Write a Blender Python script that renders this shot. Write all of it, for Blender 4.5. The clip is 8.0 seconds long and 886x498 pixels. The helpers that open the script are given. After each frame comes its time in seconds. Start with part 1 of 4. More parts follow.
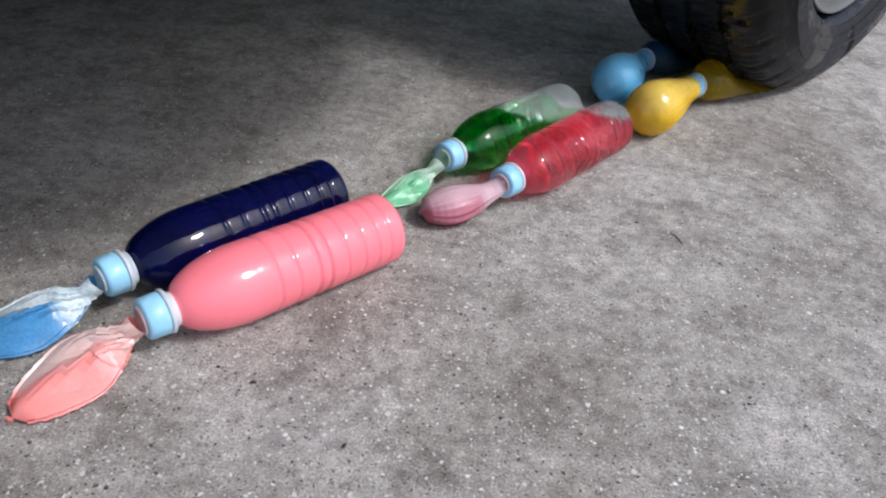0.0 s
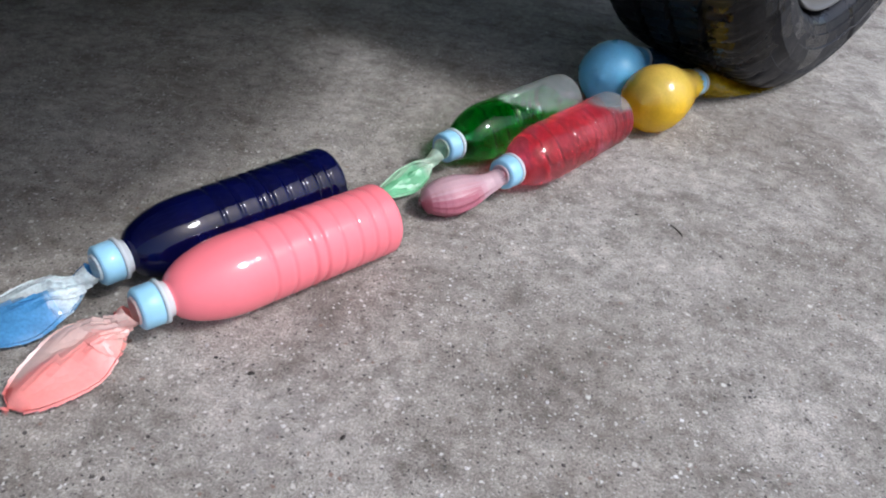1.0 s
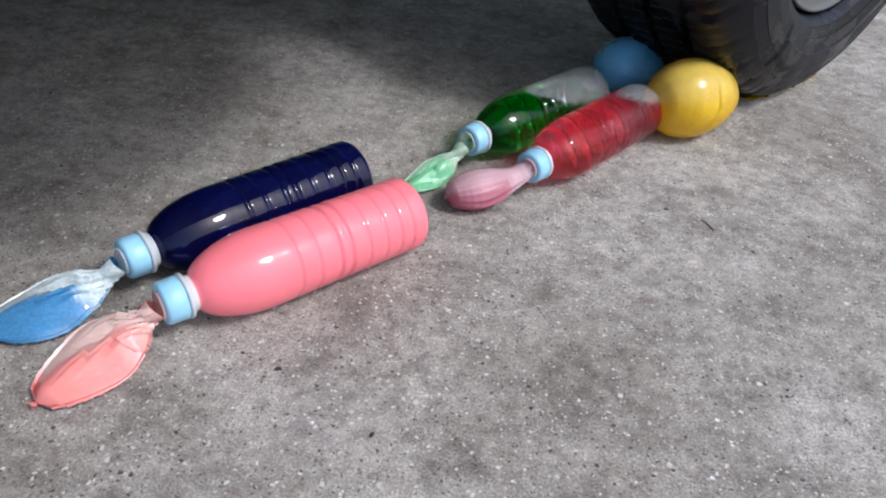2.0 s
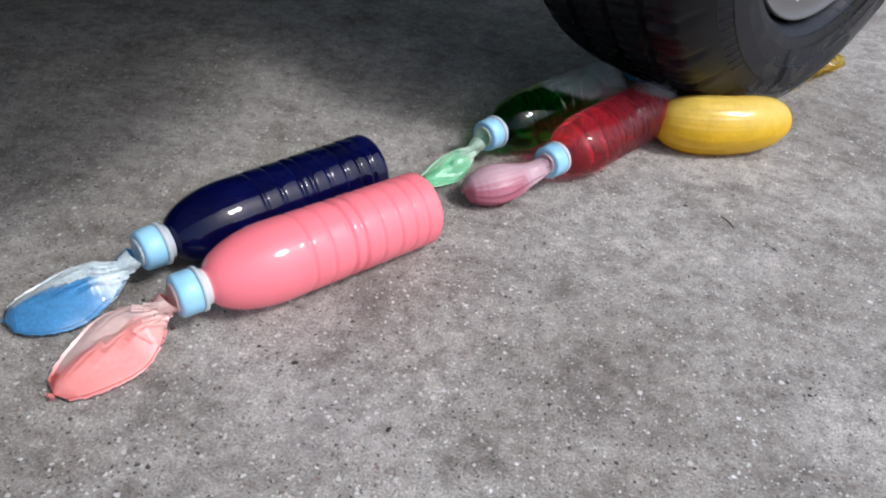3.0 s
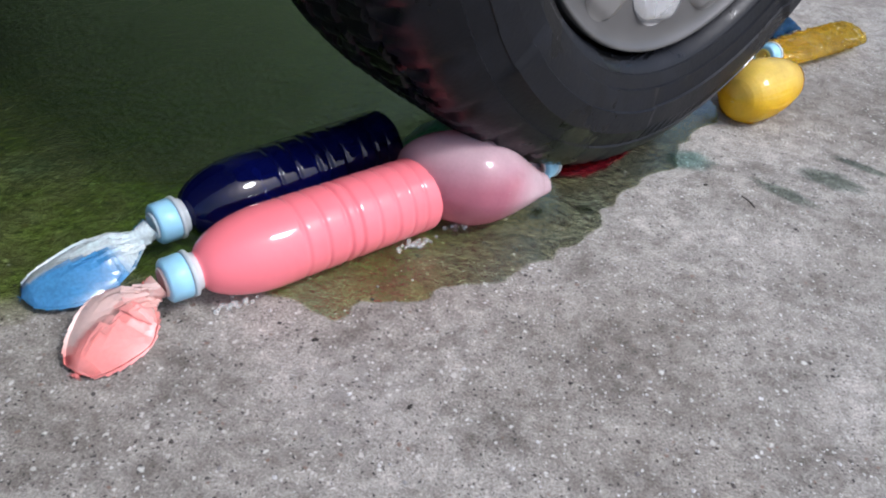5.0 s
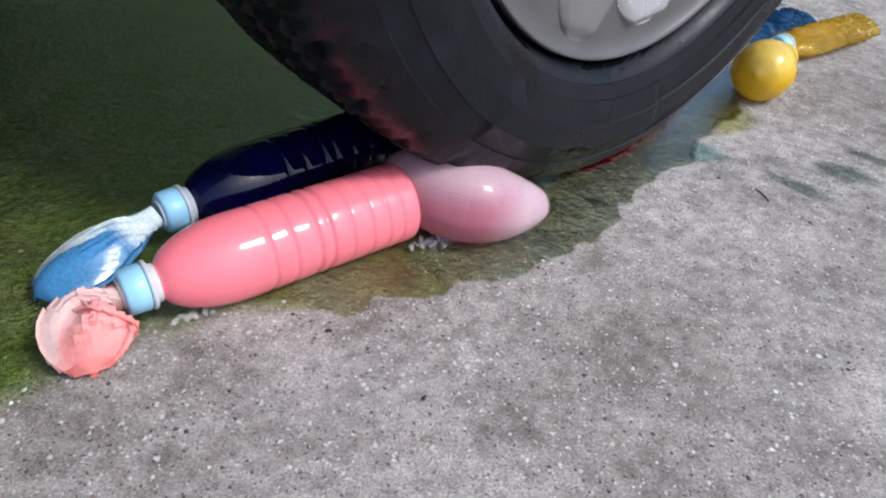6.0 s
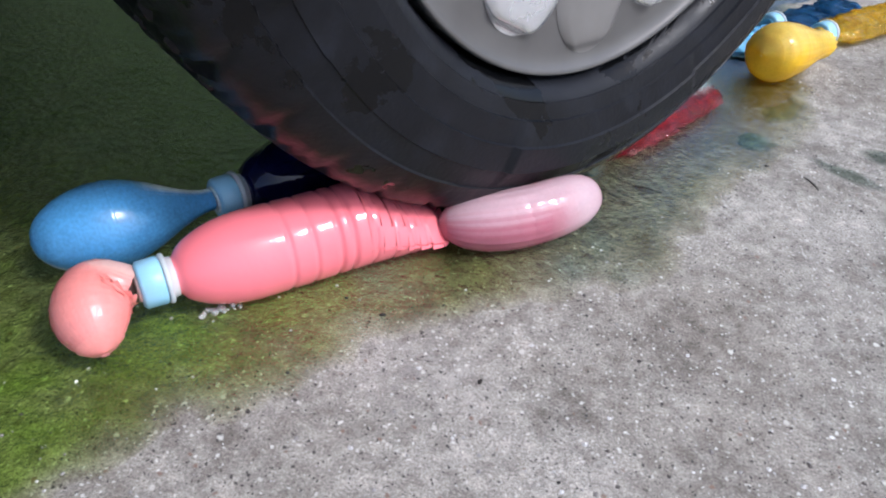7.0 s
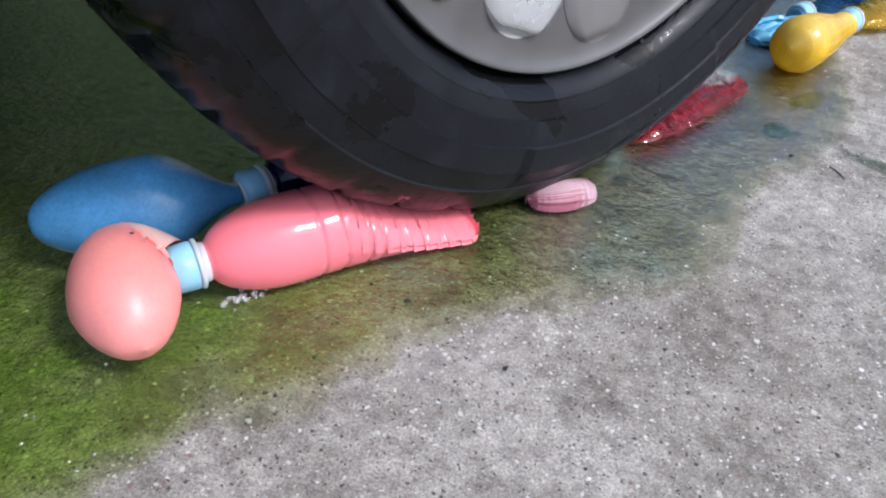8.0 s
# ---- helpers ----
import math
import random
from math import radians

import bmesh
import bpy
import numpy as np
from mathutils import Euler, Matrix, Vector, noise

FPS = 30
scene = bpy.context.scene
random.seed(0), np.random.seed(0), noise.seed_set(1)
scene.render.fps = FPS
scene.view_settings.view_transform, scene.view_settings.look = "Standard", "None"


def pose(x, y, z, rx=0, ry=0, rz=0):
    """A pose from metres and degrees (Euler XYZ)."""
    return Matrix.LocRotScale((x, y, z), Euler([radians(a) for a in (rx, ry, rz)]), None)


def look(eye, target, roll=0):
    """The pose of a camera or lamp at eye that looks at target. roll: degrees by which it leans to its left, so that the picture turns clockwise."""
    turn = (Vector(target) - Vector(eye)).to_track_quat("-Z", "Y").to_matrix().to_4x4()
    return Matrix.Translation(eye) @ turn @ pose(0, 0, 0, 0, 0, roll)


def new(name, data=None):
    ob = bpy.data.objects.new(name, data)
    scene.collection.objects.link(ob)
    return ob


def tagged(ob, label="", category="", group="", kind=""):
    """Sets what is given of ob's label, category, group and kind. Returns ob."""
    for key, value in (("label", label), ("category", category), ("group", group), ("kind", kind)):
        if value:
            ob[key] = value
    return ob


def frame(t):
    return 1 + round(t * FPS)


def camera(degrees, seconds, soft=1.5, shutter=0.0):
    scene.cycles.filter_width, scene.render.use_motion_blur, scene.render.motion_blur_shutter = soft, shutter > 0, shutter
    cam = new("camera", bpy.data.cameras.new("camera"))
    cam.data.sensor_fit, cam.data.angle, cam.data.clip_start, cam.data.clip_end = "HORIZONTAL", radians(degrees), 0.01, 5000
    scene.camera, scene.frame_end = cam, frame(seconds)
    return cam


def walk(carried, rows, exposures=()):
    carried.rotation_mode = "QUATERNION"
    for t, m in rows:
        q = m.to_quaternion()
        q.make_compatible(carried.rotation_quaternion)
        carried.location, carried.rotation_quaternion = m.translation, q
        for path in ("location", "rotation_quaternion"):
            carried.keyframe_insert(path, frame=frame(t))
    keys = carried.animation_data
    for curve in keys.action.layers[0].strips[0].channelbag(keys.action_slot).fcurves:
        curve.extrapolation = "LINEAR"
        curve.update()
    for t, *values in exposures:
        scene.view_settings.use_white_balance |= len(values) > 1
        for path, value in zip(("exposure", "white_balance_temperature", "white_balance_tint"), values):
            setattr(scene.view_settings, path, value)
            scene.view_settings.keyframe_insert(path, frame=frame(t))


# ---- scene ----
cam = camera(63.5, 8.0, soft=2.0)
PATH = [
    (0, (0.174, 0.027, 0.377), (0.181, 1.66, -0.779), 7.1),
    (0.5, (0.173, 0.028, 0.377), (0.191, 1.654, -0.788), 7.5),
    (1, (0.171, 0.03, 0.373), (0.192, 1.65, -0.798), 7.7),
    (1.5, (0.166, 0.034, 0.37), (0.17, 1.646, -0.814), 7.4),
    (3, (0.158, 0.038, 0.361), (0.104, 1.642, -0.833), 6.6),
    (3.5, (0.157, 0.038, 0.36), (0.103, 1.632, -0.846), 6.7),
    (4, (0.155, 0.038, 0.359), (0.094, 1.625, -0.856), 6.6),
    (4.5, (0.152, 0.039, 0.358), (0.089, 1.616, -0.87), 6.6),
    (6, (0.145, 0.037, 0.353), (0.06, 1.597, -0.896), 6.3),
    (6.5, (0.139, 0.035, 0.352), (0.043, 1.589, -0.904), 6.1),
    (7, (0.122, 0.03, 0.347), (-0.011, 1.571, -0.921), 5.5),
    (7.5, (0.117, 0.028, 0.345), (-0.031, 1.56, -0.932), 5.2),
    (8, (0.113, 0.027, 0.344), (-0.047, 1.547, -0.946), 5.2),
]
walk(cam, [(t, look(eye, target, roll)) for t, eye, target, roll in PATH], exposures=[(0.0, 0.42, 5800, 11), (4.5, 0.42, 5750, 11), (6.0, 0.46, 5700, 11), (6.6, 0.61, 5700, 11), (8.0, 0.63, 5700, 11)])

# ---- world, sun, exposure ----
world = bpy.data.worlds.new("sky")
scene.world = world
world.use_nodes = True
wn = world.node_tree.nodes
sky = wn.new("ShaderNodeTexSky")
sky.sky_type = "NISHITA"
sky.sun_disc = False
SUN_EL, SUN_AZ = 51.0, 110.0
sky.sun_elevation, sky.sun_rotation = radians(SUN_EL), radians(SUN_AZ)
sky.air_density, sky.dust_density, sky.ozone_density = 1.0, 4.0, 1.0
wn["Background"].inputs["Strength"].default_value = 0.13
world.node_tree.links.new(sky.outputs[0], wn["Background"].inputs["Color"])
sun = new("sun", bpy.data.lights.new("sun", "SUN"))
sun.data.energy, sun.data.angle, sun.data.color = 1.5, radians(9), (1.0, 0.96, 0.93)
az, el = radians(SUN_AZ), radians(SUN_EL)
SUN_DIR = Vector((math.sin(az) * math.cos(el), math.cos(az) * math.cos(el), math.sin(el)))
sun.matrix_world = look(SUN_DIR * 20, (0, 0, 0))


# ---- materials ----
def material(name):
    m = bpy.data.materials.new(name)
    m.use_nodes = True
    return m, m.node_tree.nodes, m.node_tree.links, m.node_tree.nodes["Principled BSDF"]


def ramp(nodes, links, src, stops):
    r = nodes.new("ShaderNodeValToRGB")
    while len(r.color_ramp.elements) < len(stops):
        r.color_ramp.elements.new(0.5)
    for e, (p, c) in zip(r.color_ramp.elements, stops):
        e.position, e.color = p, (*c, 1) if len(c) == 3 else c
    links.new(src, r.inputs[0])
    return r.outputs[0]


def tex(nodes, links, kind, coord, scale, **inputs):
    n = nodes.new(kind)
    links.new(coord, n.inputs["Vector"])
    n.inputs["Scale"].default_value = scale
    for k, v in inputs.items():
        n.inputs[k.replace("_", " ")].default_value = v
    return n


def mixc(nodes, links, fac, a, b, blend="MIX"):
    n = nodes.new("ShaderNodeMix")
    n.data_type, n.blend_type = "RGBA", blend
    for sock, v in ((n.inputs[0], fac), (n.inputs[6], a), (n.inputs[7], b)):
        if isinstance(v, bpy.types.NodeSocket):
            links.new(v, sock)
        else:
            sock.default_value = v if isinstance(v, (int, float)) else (*v, 1)
    return n.outputs[2]


def bumped(nodes, links, bsdf, height, strength, distance=0.001):
    b = nodes.new("ShaderNodeBump")
    b.inputs["Strength"].default_value, b.inputs["Distance"].default_value = strength, distance
    links.new(height, b.inputs["Height"])
    links.new(b.outputs[0], bsdf.inputs["Normal"])


def spot(nodes, links, coord, x, y, r, soft):
    """1 inside a round patch of the ground, fading to 0 over soft."""
    d = nodes.new("ShaderNodeVectorMath")
    d.operation = "DISTANCE"
    d.inputs[1].default_value = (x, y, 0)
    links.new(coord, d.inputs[0])
    m = nodes.new("ShaderNodeMapRange")
    m.inputs[1].default_value, m.inputs[2].default_value = r + soft, r - soft
    links.new(d.outputs["Value"], m.inputs[0])
    return m.outputs[0]


def mat_concrete():
    m, n, l, b = material("concrete")
    c0 = n.new("ShaderNodeTexCoord").outputs["Object"]
    # uneven coordinates, so that no grain is round
    warp = tex(n, l, "ShaderNodeTexNoise", c0, 300.0, Detail=2)
    add = n.new("ShaderNodeVectorMath")
    add.operation = "MULTIPLY_ADD"
    add.inputs[1].default_value = (0.004, 0.004, 0.0)
    l.new(warp.outputs["Color"], add.inputs[0])
    l.new(c0, add.inputs[2])
    c = add.outputs[0]
    big = tex(n, l, "ShaderNodeTexNoise", c, 4.0, Detail=5, Roughness=0.55).outputs[0]
    blot = tex(n, l, "ShaderNodeTexNoise", c, 17.0, Detail=7, Roughness=0.68).outputs[0]
    mid = tex(n, l, "ShaderNodeTexNoise", c, 75.0, Detail=6, Roughness=0.72).outputs[0]
    fine = tex(n, l, "ShaderNodeTexNoise", c, 520.0, Detail=5, Roughness=0.8).outputs[0]
    col = ramp(n, l, fine, [(0.30, (0.10, 0.093, 0.088)), (0.45, (0.30, 0.285, 0.27)), (0.57, (0.44, 0.423, 0.403)), (0.70, (0.72, 0.70, 0.67))])
    for k, fac, lo, hi in ((big, 1.0, 0.70, 1.18), (blot, 1.0, 0.52, 1.30), (mid, 1.0, 0.58, 1.38)):
        tone = ramp(n, l, k, [(0.30, (lo, lo * 0.95, lo * 0.90)), (0.5, (1, 0.99, 0.975)), (0.70, (hi, hi, hi * 0.99))])
        col = mixc(n, l, fac, col, tone, "MULTIPLY")
    # a worn pale patch, dark greasy ones, and two broad soft paler areas
    for x, y, r, s, fac, shade in ((0.095, 0.335, 0.02, 0.035, 0.7, (0.60, 0.58, 0.56)), (0.445, 0.5, 0.02, 0.05, 0.55, (0.14, 0.11, 0.09)),
                                   (0.083, 0.318, 0.008, 0.016, 0.7, (0.11, 0.085, 0.08)), (0.385, 0.785, 0.012, 0.03, 0.5, (0.13, 0.115, 0.11)),
                                   (0.02, 0.30, 0.03, 0.05, 0.35, (0.16, 0.14, 0.13)), (-0.15, 0.62, 0.10, 0.2, 0.4, (0.5, 0.49, 0.47)), (0.12, 0.85, 0.05, 0.2, 0.4, (0.5, 0.49, 0.47))):
        mask = spot(n, l, c, x, y, r, s)
        f = n.new("ShaderNodeMath")
        f.operation = "MULTIPLY"
        l.new(mask, f.inputs[0])
        l.new(ramp(n, l, tex(n, l, "ShaderNodeTexNoise", c, 90.0, Detail=6, Roughness=0.7).outputs[0], [(0.42, (0, 0, 0)), (0.62, (fac, fac, fac))]), f.inputs[1])
        col = mixc(n, l, f.outputs[0], col, shade)
    # aggregate of uneven size showing at the surface
    for scale, size, pick, shade in ((150.0, 0.32, 0.76, (0.66, 0.64, 0.61)), (230.0, 0.36, 0.76, (0.05, 0.046, 0.043)), (330.0, 0.42, 0.58, (0.66, 0.64, 0.62)),
                                     (420.0, 0.44, 0.60, (0.06, 0.055, 0.052)), (180.0, 0.34, 0.84, (0.25, 0.17, 0.13)), (95.0, 0.26, 0.86, (0.76, 0.75, 0.72)),
                                     (260.0, 0.40, 0.84, (0.76, 0.75, 0.73))):
        v = tex(n, l, "ShaderNodeTexVoronoi", c, scale)
        sep = n.new("ShaderNodeSeparateColor")
        l.new(v.outputs["Color"], sep.inputs[0])
        rad = n.new("ShaderNodeMapRange")
        rad.inputs[1].default_value, rad.inputs[2].default_value, rad.inputs[3].default_value, rad.inputs[4].default_value = pick, 1.0, -0.1, size
        l.new(sep.outputs[0], rad.inputs[0])
        dif = n.new("ShaderNodeMath")
        dif.operation = "SUBTRACT"
        l.new(rad.outputs[0], dif.inputs[0])
        l.new(v.outputs["Distance"], dif.inputs[1])
        col = mixc(n, l, ramp(n, l, dif.outputs[0], [(0.0, (0, 0, 0)), (0.10, (0.9, 0.9, 0.9))]), col, shade)
    col = mixc(n, l, 1.0, col, (0.972, 0.974, 0.945), "MULTIPLY")
    l.new(col, b.inputs["Base Color"])
    b.inputs["Roughness"].default_value = 0.82
    h = mixc(n, l, 0.45, fine, mid)
    bumped(n, l, b, h, 0.8, 0.004)
    return m


def mat_gloss(name, color, rough=0.12, coat=0.6, sss=0.0, noise_amt=0.15, scale=40.0, see=0.0, tint=None, ior=1.45):
    """Coloured plastic or rubber; see: how much of what is behind shows through."""
    m, n, l, b = material(name)
    c = n.new("ShaderNodeNewGeometry").outputs["Position"]
    k = tex(n, l, "ShaderNodeTexNoise", c, scale, Detail=4).outputs[0]
    dark, lite = [tuple(min(1, v * f) for v in color) for f in (1 - noise_amt, 1 + noise_amt)]
    l.new(ramp(n, l, k, [(0.3, dark), (0.7, lite)]), b.inputs["Base Color"])
    b.inputs["Roughness"].default_value = rough
    b.inputs["IOR"].default_value = ior
    b.inputs["Coat Weight"].default_value = coat
    b.inputs["Coat Roughness"].default_value = 0.05
    if sss:
        b.inputs["Subsurface Weight"].default_value = sss
        b.inputs["Subsurface Radius"].default_value = (0.01, 0.006, 0.006)
        b.inputs["Subsurface Scale"].default_value = 0.5
    if see:
        t, mix = n.new("ShaderNodeBsdfTransparent"), n.new("ShaderNodeMixShader")
        t.inputs[0].default_value = (*(tint or color), 1)
        mix.inputs[0].default_value = see
        l.new(b.outputs[0], mix.inputs[1])
        l.new(t.outputs[0], mix.inputs[2])
        l.new(mix.outputs[0], n["Material Output"].inputs["Surface"])
    return m


def filled(n):
    """1 where liquid stands behind the skin, 0 where it is bare."""
    a = n.new("ShaderNodeAttribute")
    a.attribute_name = "fill"
    return a.outputs["Fac"]


def mat_rubber(name, full, pale, rough=0.3, see=0.0, tint=(1, 1, 1), amount=0.08, scale=45.0):
    """Thin latex: full where dyed liquid presses on it, pale where it is slack; dusty at two scales."""
    m, n, l, b = material(name)
    c = n.new("ShaderNodeNewGeometry").outputs["Position"]
    k = tex(n, l, "ShaderNodeTexNoise", c, scale, Detail=5, Roughness=0.6).outputs[0]
    fine = tex(n, l, "ShaderNodeTexNoise", c, 420.0, Detail=3).outputs[0]
    col = mixc(n, l, filled(n), pale, full)
    for src, f in ((k, amount), (fine, amount * 0.5)):
        col = mixc(n, l, 1.0, col, ramp(n, l, src, [(0.3, (1 - f,) * 3), (0.7, (1 + f,) * 3)]), "MULTIPLY")
    l.new(col, b.inputs["Base Color"])
    l.new(ramp(n, l, k, [(0.3, (rough * 0.8,) * 3), (0.7, (rough * 1.25,) * 3)]), b.inputs["Roughness"])
    b.inputs["Subsurface Weight"].default_value = 0.15
    b.inputs["Subsurface Radius"].default_value = (0.01, 0.006, 0.006)
    b.inputs["Subsurface Scale"].default_value = 0.5
    bumped(n, l, b, fine, 0.08, 0.0005)
    if see:
        t, mix = n.new("ShaderNodeBsdfTransparent"), n.new("ShaderNodeMixShader")
        t.inputs[0].default_value = (*tint, 1)
        mix.inputs[0].default_value = see
        l.new(b.outputs[0], mix.inputs[1])
        l.new(t.outputs[0], mix.inputs[2])
        l.new(mix.outputs[0], n["Material Output"].inputs["Surface"])
    return m


def mat_filled(name, color, see, tint, rough=0.05, amount=0.2, scale=18.0, ior=1.45, bend=0.0):
    """Clear plastic with dyed liquid behind it, empty above the liquid's level."""
    m, n, l, b = material(name)
    c = n.new("ShaderNodeNewGeometry").outputs["Position"]
    k = tex(n, l, "ShaderNodeTexNoise", c, scale, Detail=4, Distortion=1.0).outputs[0]
    l.new(ramp(n, l, k, [(0.3, tuple(v * (1 - amount) for v in color)), (0.7, tuple(min(1, v * (1 + amount)) for v in color))]), b.inputs["Base Color"])
    b.inputs["Roughness"].default_value = rough
    b.inputs["IOR"].default_value = ior
    b.inputs["Transmission Weight"].default_value = bend
    dent = tex(n, l, "ShaderNodeTexNoise", c, 70.0, Detail=2).outputs[0]
    bumped(n, l, b, dent, 0.12, 0.003)
    t, mix = n.new("ShaderNodeBsdfTransparent"), n.new("ShaderNodeMixShader")
    t.inputs[0].default_value = (*tint, 1)
    mix.inputs[0].default_value = see
    l.new(b.outputs[0], mix.inputs[1])
    l.new(t.outputs[0], mix.inputs[2])
    bare = n.new("ShaderNodeBsdfPrincipled")
    bare.inputs["Base Color"].default_value = (0.75, 0.82, 0.8, 1)
    bare.inputs["Roughness"].default_value = 0.08
    clear, thin = n.new("ShaderNodeBsdfTransparent"), n.new("ShaderNodeMixShader")
    clear.inputs[0].default_value = (0.93, 0.96, 0.95, 1)
    thin.inputs[0].default_value = 0.82
    l.new(bare.outputs[0], thin.inputs[1])
    l.new(clear.outputs[0], thin.inputs[2])
    both = n.new("ShaderNodeMixShader")
    l.new(filled(n), both.inputs[0])
    l.new(thin.outputs[0], both.inputs[1])
    l.new(mix.outputs[0], both.inputs[2])
    l.new(both.outputs[0], n["Material Output"].inputs["Surface"])
    return m


def mat_tyre():
    m, n, l, b = material("tyre_rubber")
    c = n.new("ShaderNodeTexCoord").outputs["Object"]
    k = tex(n, l, "ShaderNodeTexNoise", c, 9.0, Detail=7, Roughness=0.62, Distortion=0.6).outputs[0]
    grey = tex(n, l, "ShaderNodeTexNoise", c, 38.0, Detail=6, Roughness=0.7).outputs[0]
    f = tex(n, l, "ShaderNodeTexNoise", c, 260.0, Detail=3).outputs[0]
    dry = ramp(n, l, grey, [(0.30, (0.0035, 0.004, 0.006)), (0.52, (0.0055, 0.0063, 0.009)), (0.72, (0.011, 0.0125, 0.018))])
    # water stands in sharp-edged dark runs on the rubber
    wet = ramp(n, l, k, [(0.545, (0, 0, 0)), (0.565, (1, 1, 1))])
    l.new(mixc(n, l, wet, dry, (0.003, 0.0033, 0.004)), b.inputs["Base Color"])
    l.new(mixc(n, l, wet, ramp(n, l, grey, [(0.35, (0.34,) * 3), (0.7, (0.55,) * 3)]), (0.10, 0.10, 0.10)), b.inputs["Roughness"])
    b.inputs["Specular IOR Level"].default_value = 0.26
    bumped(n, l, b, f, 0.3, 0.001)
    return m


def mat_metal(name, color, rough, metallic=1.0):
    m, n, l, b = material(name)
    c = n.new("ShaderNodeTexCoord").outputs["Object"]
    k = tex(n, l, "ShaderNodeTexNoise", c, 30.0, Detail=5).outputs[0]
    l.new(ramp(n, l, k, [(0.3, tuple(v * 0.85 for v in color)), (0.7, color)]), b.inputs["Base Color"])
    l.new(ramp(n, l, k, [(0.3, (rough * 0.8,) * 3), (0.7, (rough * 1.3,) * 3)]), b.inputs["Roughness"])
    b.inputs["Metallic"].default_value = metallic
    return m


def mat_film():
    """A thin layer of dyed water: darkens and tints what lies below, and mirrors the surroundings."""
    m, n, l, b = material("dyed_water_film")
    c = n.new("ShaderNodeTexCoord").outputs["Object"]
    k = tex(n, l, "ShaderNodeTexNoise", c, 7.0, Detail=5, Roughness=0.65).outputs[0]
    green = ramp(n, l, k, [(0.32, (0.44, 0.70, 0.14)), (0.46, (0.58, 0.78, 0.27)), (0.58, (0.72, 0.82, 0.47)), (0.7, (0.62, 0.80, 0.52))])
    weak = ramp(n, l, k, [(0.32, (0.74, 0.79, 0.48)), (0.5, (0.83, 0.85, 0.65)), (0.68, (0.70, 0.82, 0.75))])
    # dye is strongest where the first bottles burst
    sep = n.new("ShaderNodeSeparateXYZ")
    l.new(c, sep.inputs[0])
    far = n.new("ShaderNodeMapRange")
    far.inputs[1].default_value, far.inputs[2].default_value = -0.30, -0.06
    lean = n.new("ShaderNodeMath")
    lean.operation = "MULTIPLY_ADD"
    lean.inputs[1].default_value = -0.5
    l.new(sep.outputs[1], lean.inputs[0])
    l.new(sep.outputs[0], lean.inputs[2])
    l.new(lean.outputs[0], far.inputs[0])
    tint = mixc(n, l, far.outputs[0], green, weak)
    # the film thins out towards its rim
    pos = n.new("ShaderNodeNewGeometry")
    sz = n.new("ShaderNodeSeparateXYZ")
    l.new(pos.outputs["Position"], sz.inputs[0])
    thick = n.new("ShaderNodeMapRange")
    thick.inputs[1].default_value, thick.inputs[2].default_value = 0.0, 0.0002
    l.new(sz.outputs[2], thick.inputs[0])
    tint = mixc(n, l, thick.outputs[0], (0.93, 0.925, 0.90), tint)
    t, g, mix, f = n.new("ShaderNodeBsdfTransparent"), n.new("ShaderNodeBsdfGlossy"), n.new("ShaderNodeMixShader"), n.new("ShaderNodeFresnel")
    l.new(tint, t.inputs[0])
    g.inputs["Roughness"].default_value = 0.13
    g.inputs["Color"].default_value = (0.5, 0.5, 0.5, 1)
    f.inputs["IOR"].default_value = 1.22
    rip = n.new("ShaderNodeBump")
    rip.inputs["Strength"].default_value, rip.inputs["Distance"].default_value = 0.7, 0.006
    wave = tex(n, l, "ShaderNodeTexNoise", c, 22.0, Detail=3, Distortion=1.5).outputs[0]
    l.new(mixc(n, l, 0.55, wave, tex(n, l, "ShaderNodeTexNoise", c, 120.0, Detail=5, Roughness=0.7).outputs[0]), rip.inputs["Height"])
    l.new(rip.outputs[0], g.inputs["Normal"])
    l.new(rip.outputs[0], f.inputs["Normal"])
    sheen = n.new("ShaderNodeMath")
    sheen.operation = "MULTIPLY"
    l.new(f.outputs[0], sheen.inputs[0])
    l.new(thick.outputs[0], sheen.inputs[1])
    l.new(sheen.outputs[0], mix.inputs[0])
    l.new(t.outputs[0], mix.inputs[1])
    l.new(g.outputs[0], mix.inputs[2])
    l.new(mix.outputs[0], n["Material Output"].inputs["Surface"])
    return m


CONCRETE, TYRE, FILM = mat_concrete(), mat_tyre(), mat_film()
SILVER = mat_metal("pale_alloy", (0.86, 0.87, 0.89), 0.24, 0.85)
GREY_ALLOY = mat_metal("grey_painted_alloy", (0.14, 0.135, 0.13), 0.35, 0.4)
SPOKE_GREY = mat_metal("mid_grey_alloy", (0.26, 0.25, 0.24), 0.3, 0.5)
BLACK = mat_metal("black_underbody", (0.02, 0.02, 0.021), 0.6, 0.0)
CAR_PAINT = mat_metal("silver_car_paint", (0.45, 0.46, 0.48), 0.25, 0.4)
CAP_BLUE = mat_gloss("pale_blue_cap", (0.33, 0.62, 0.80), 0.35, 0.2, 0.15)
FROST = mat_gloss("frosted_plastic", (0.72, 0.78, 0.80), 0.3, 0.2, 0.1, 0.05, 60.0, 0.25, (0.9, 0.93, 0.94))
PINK = mat_filled("pink_liquid", (0.92, 0.215, 0.25), 0.0, (1, 1, 1), 0.06, 0.03)
NAVY = mat_filled("navy_liquid", (0.0012, 0.002, 0.030), 0.06, (0.02, 0.03, 0.45), 0.04, 0.6, 25.0)
GREEN = mat_filled("green_liquid", (0.006, 0.26, 0.015), 0.15, (0.10, 0.72, 0.12), 0.02, 0.4, 22.0, 1.36, 1.0)
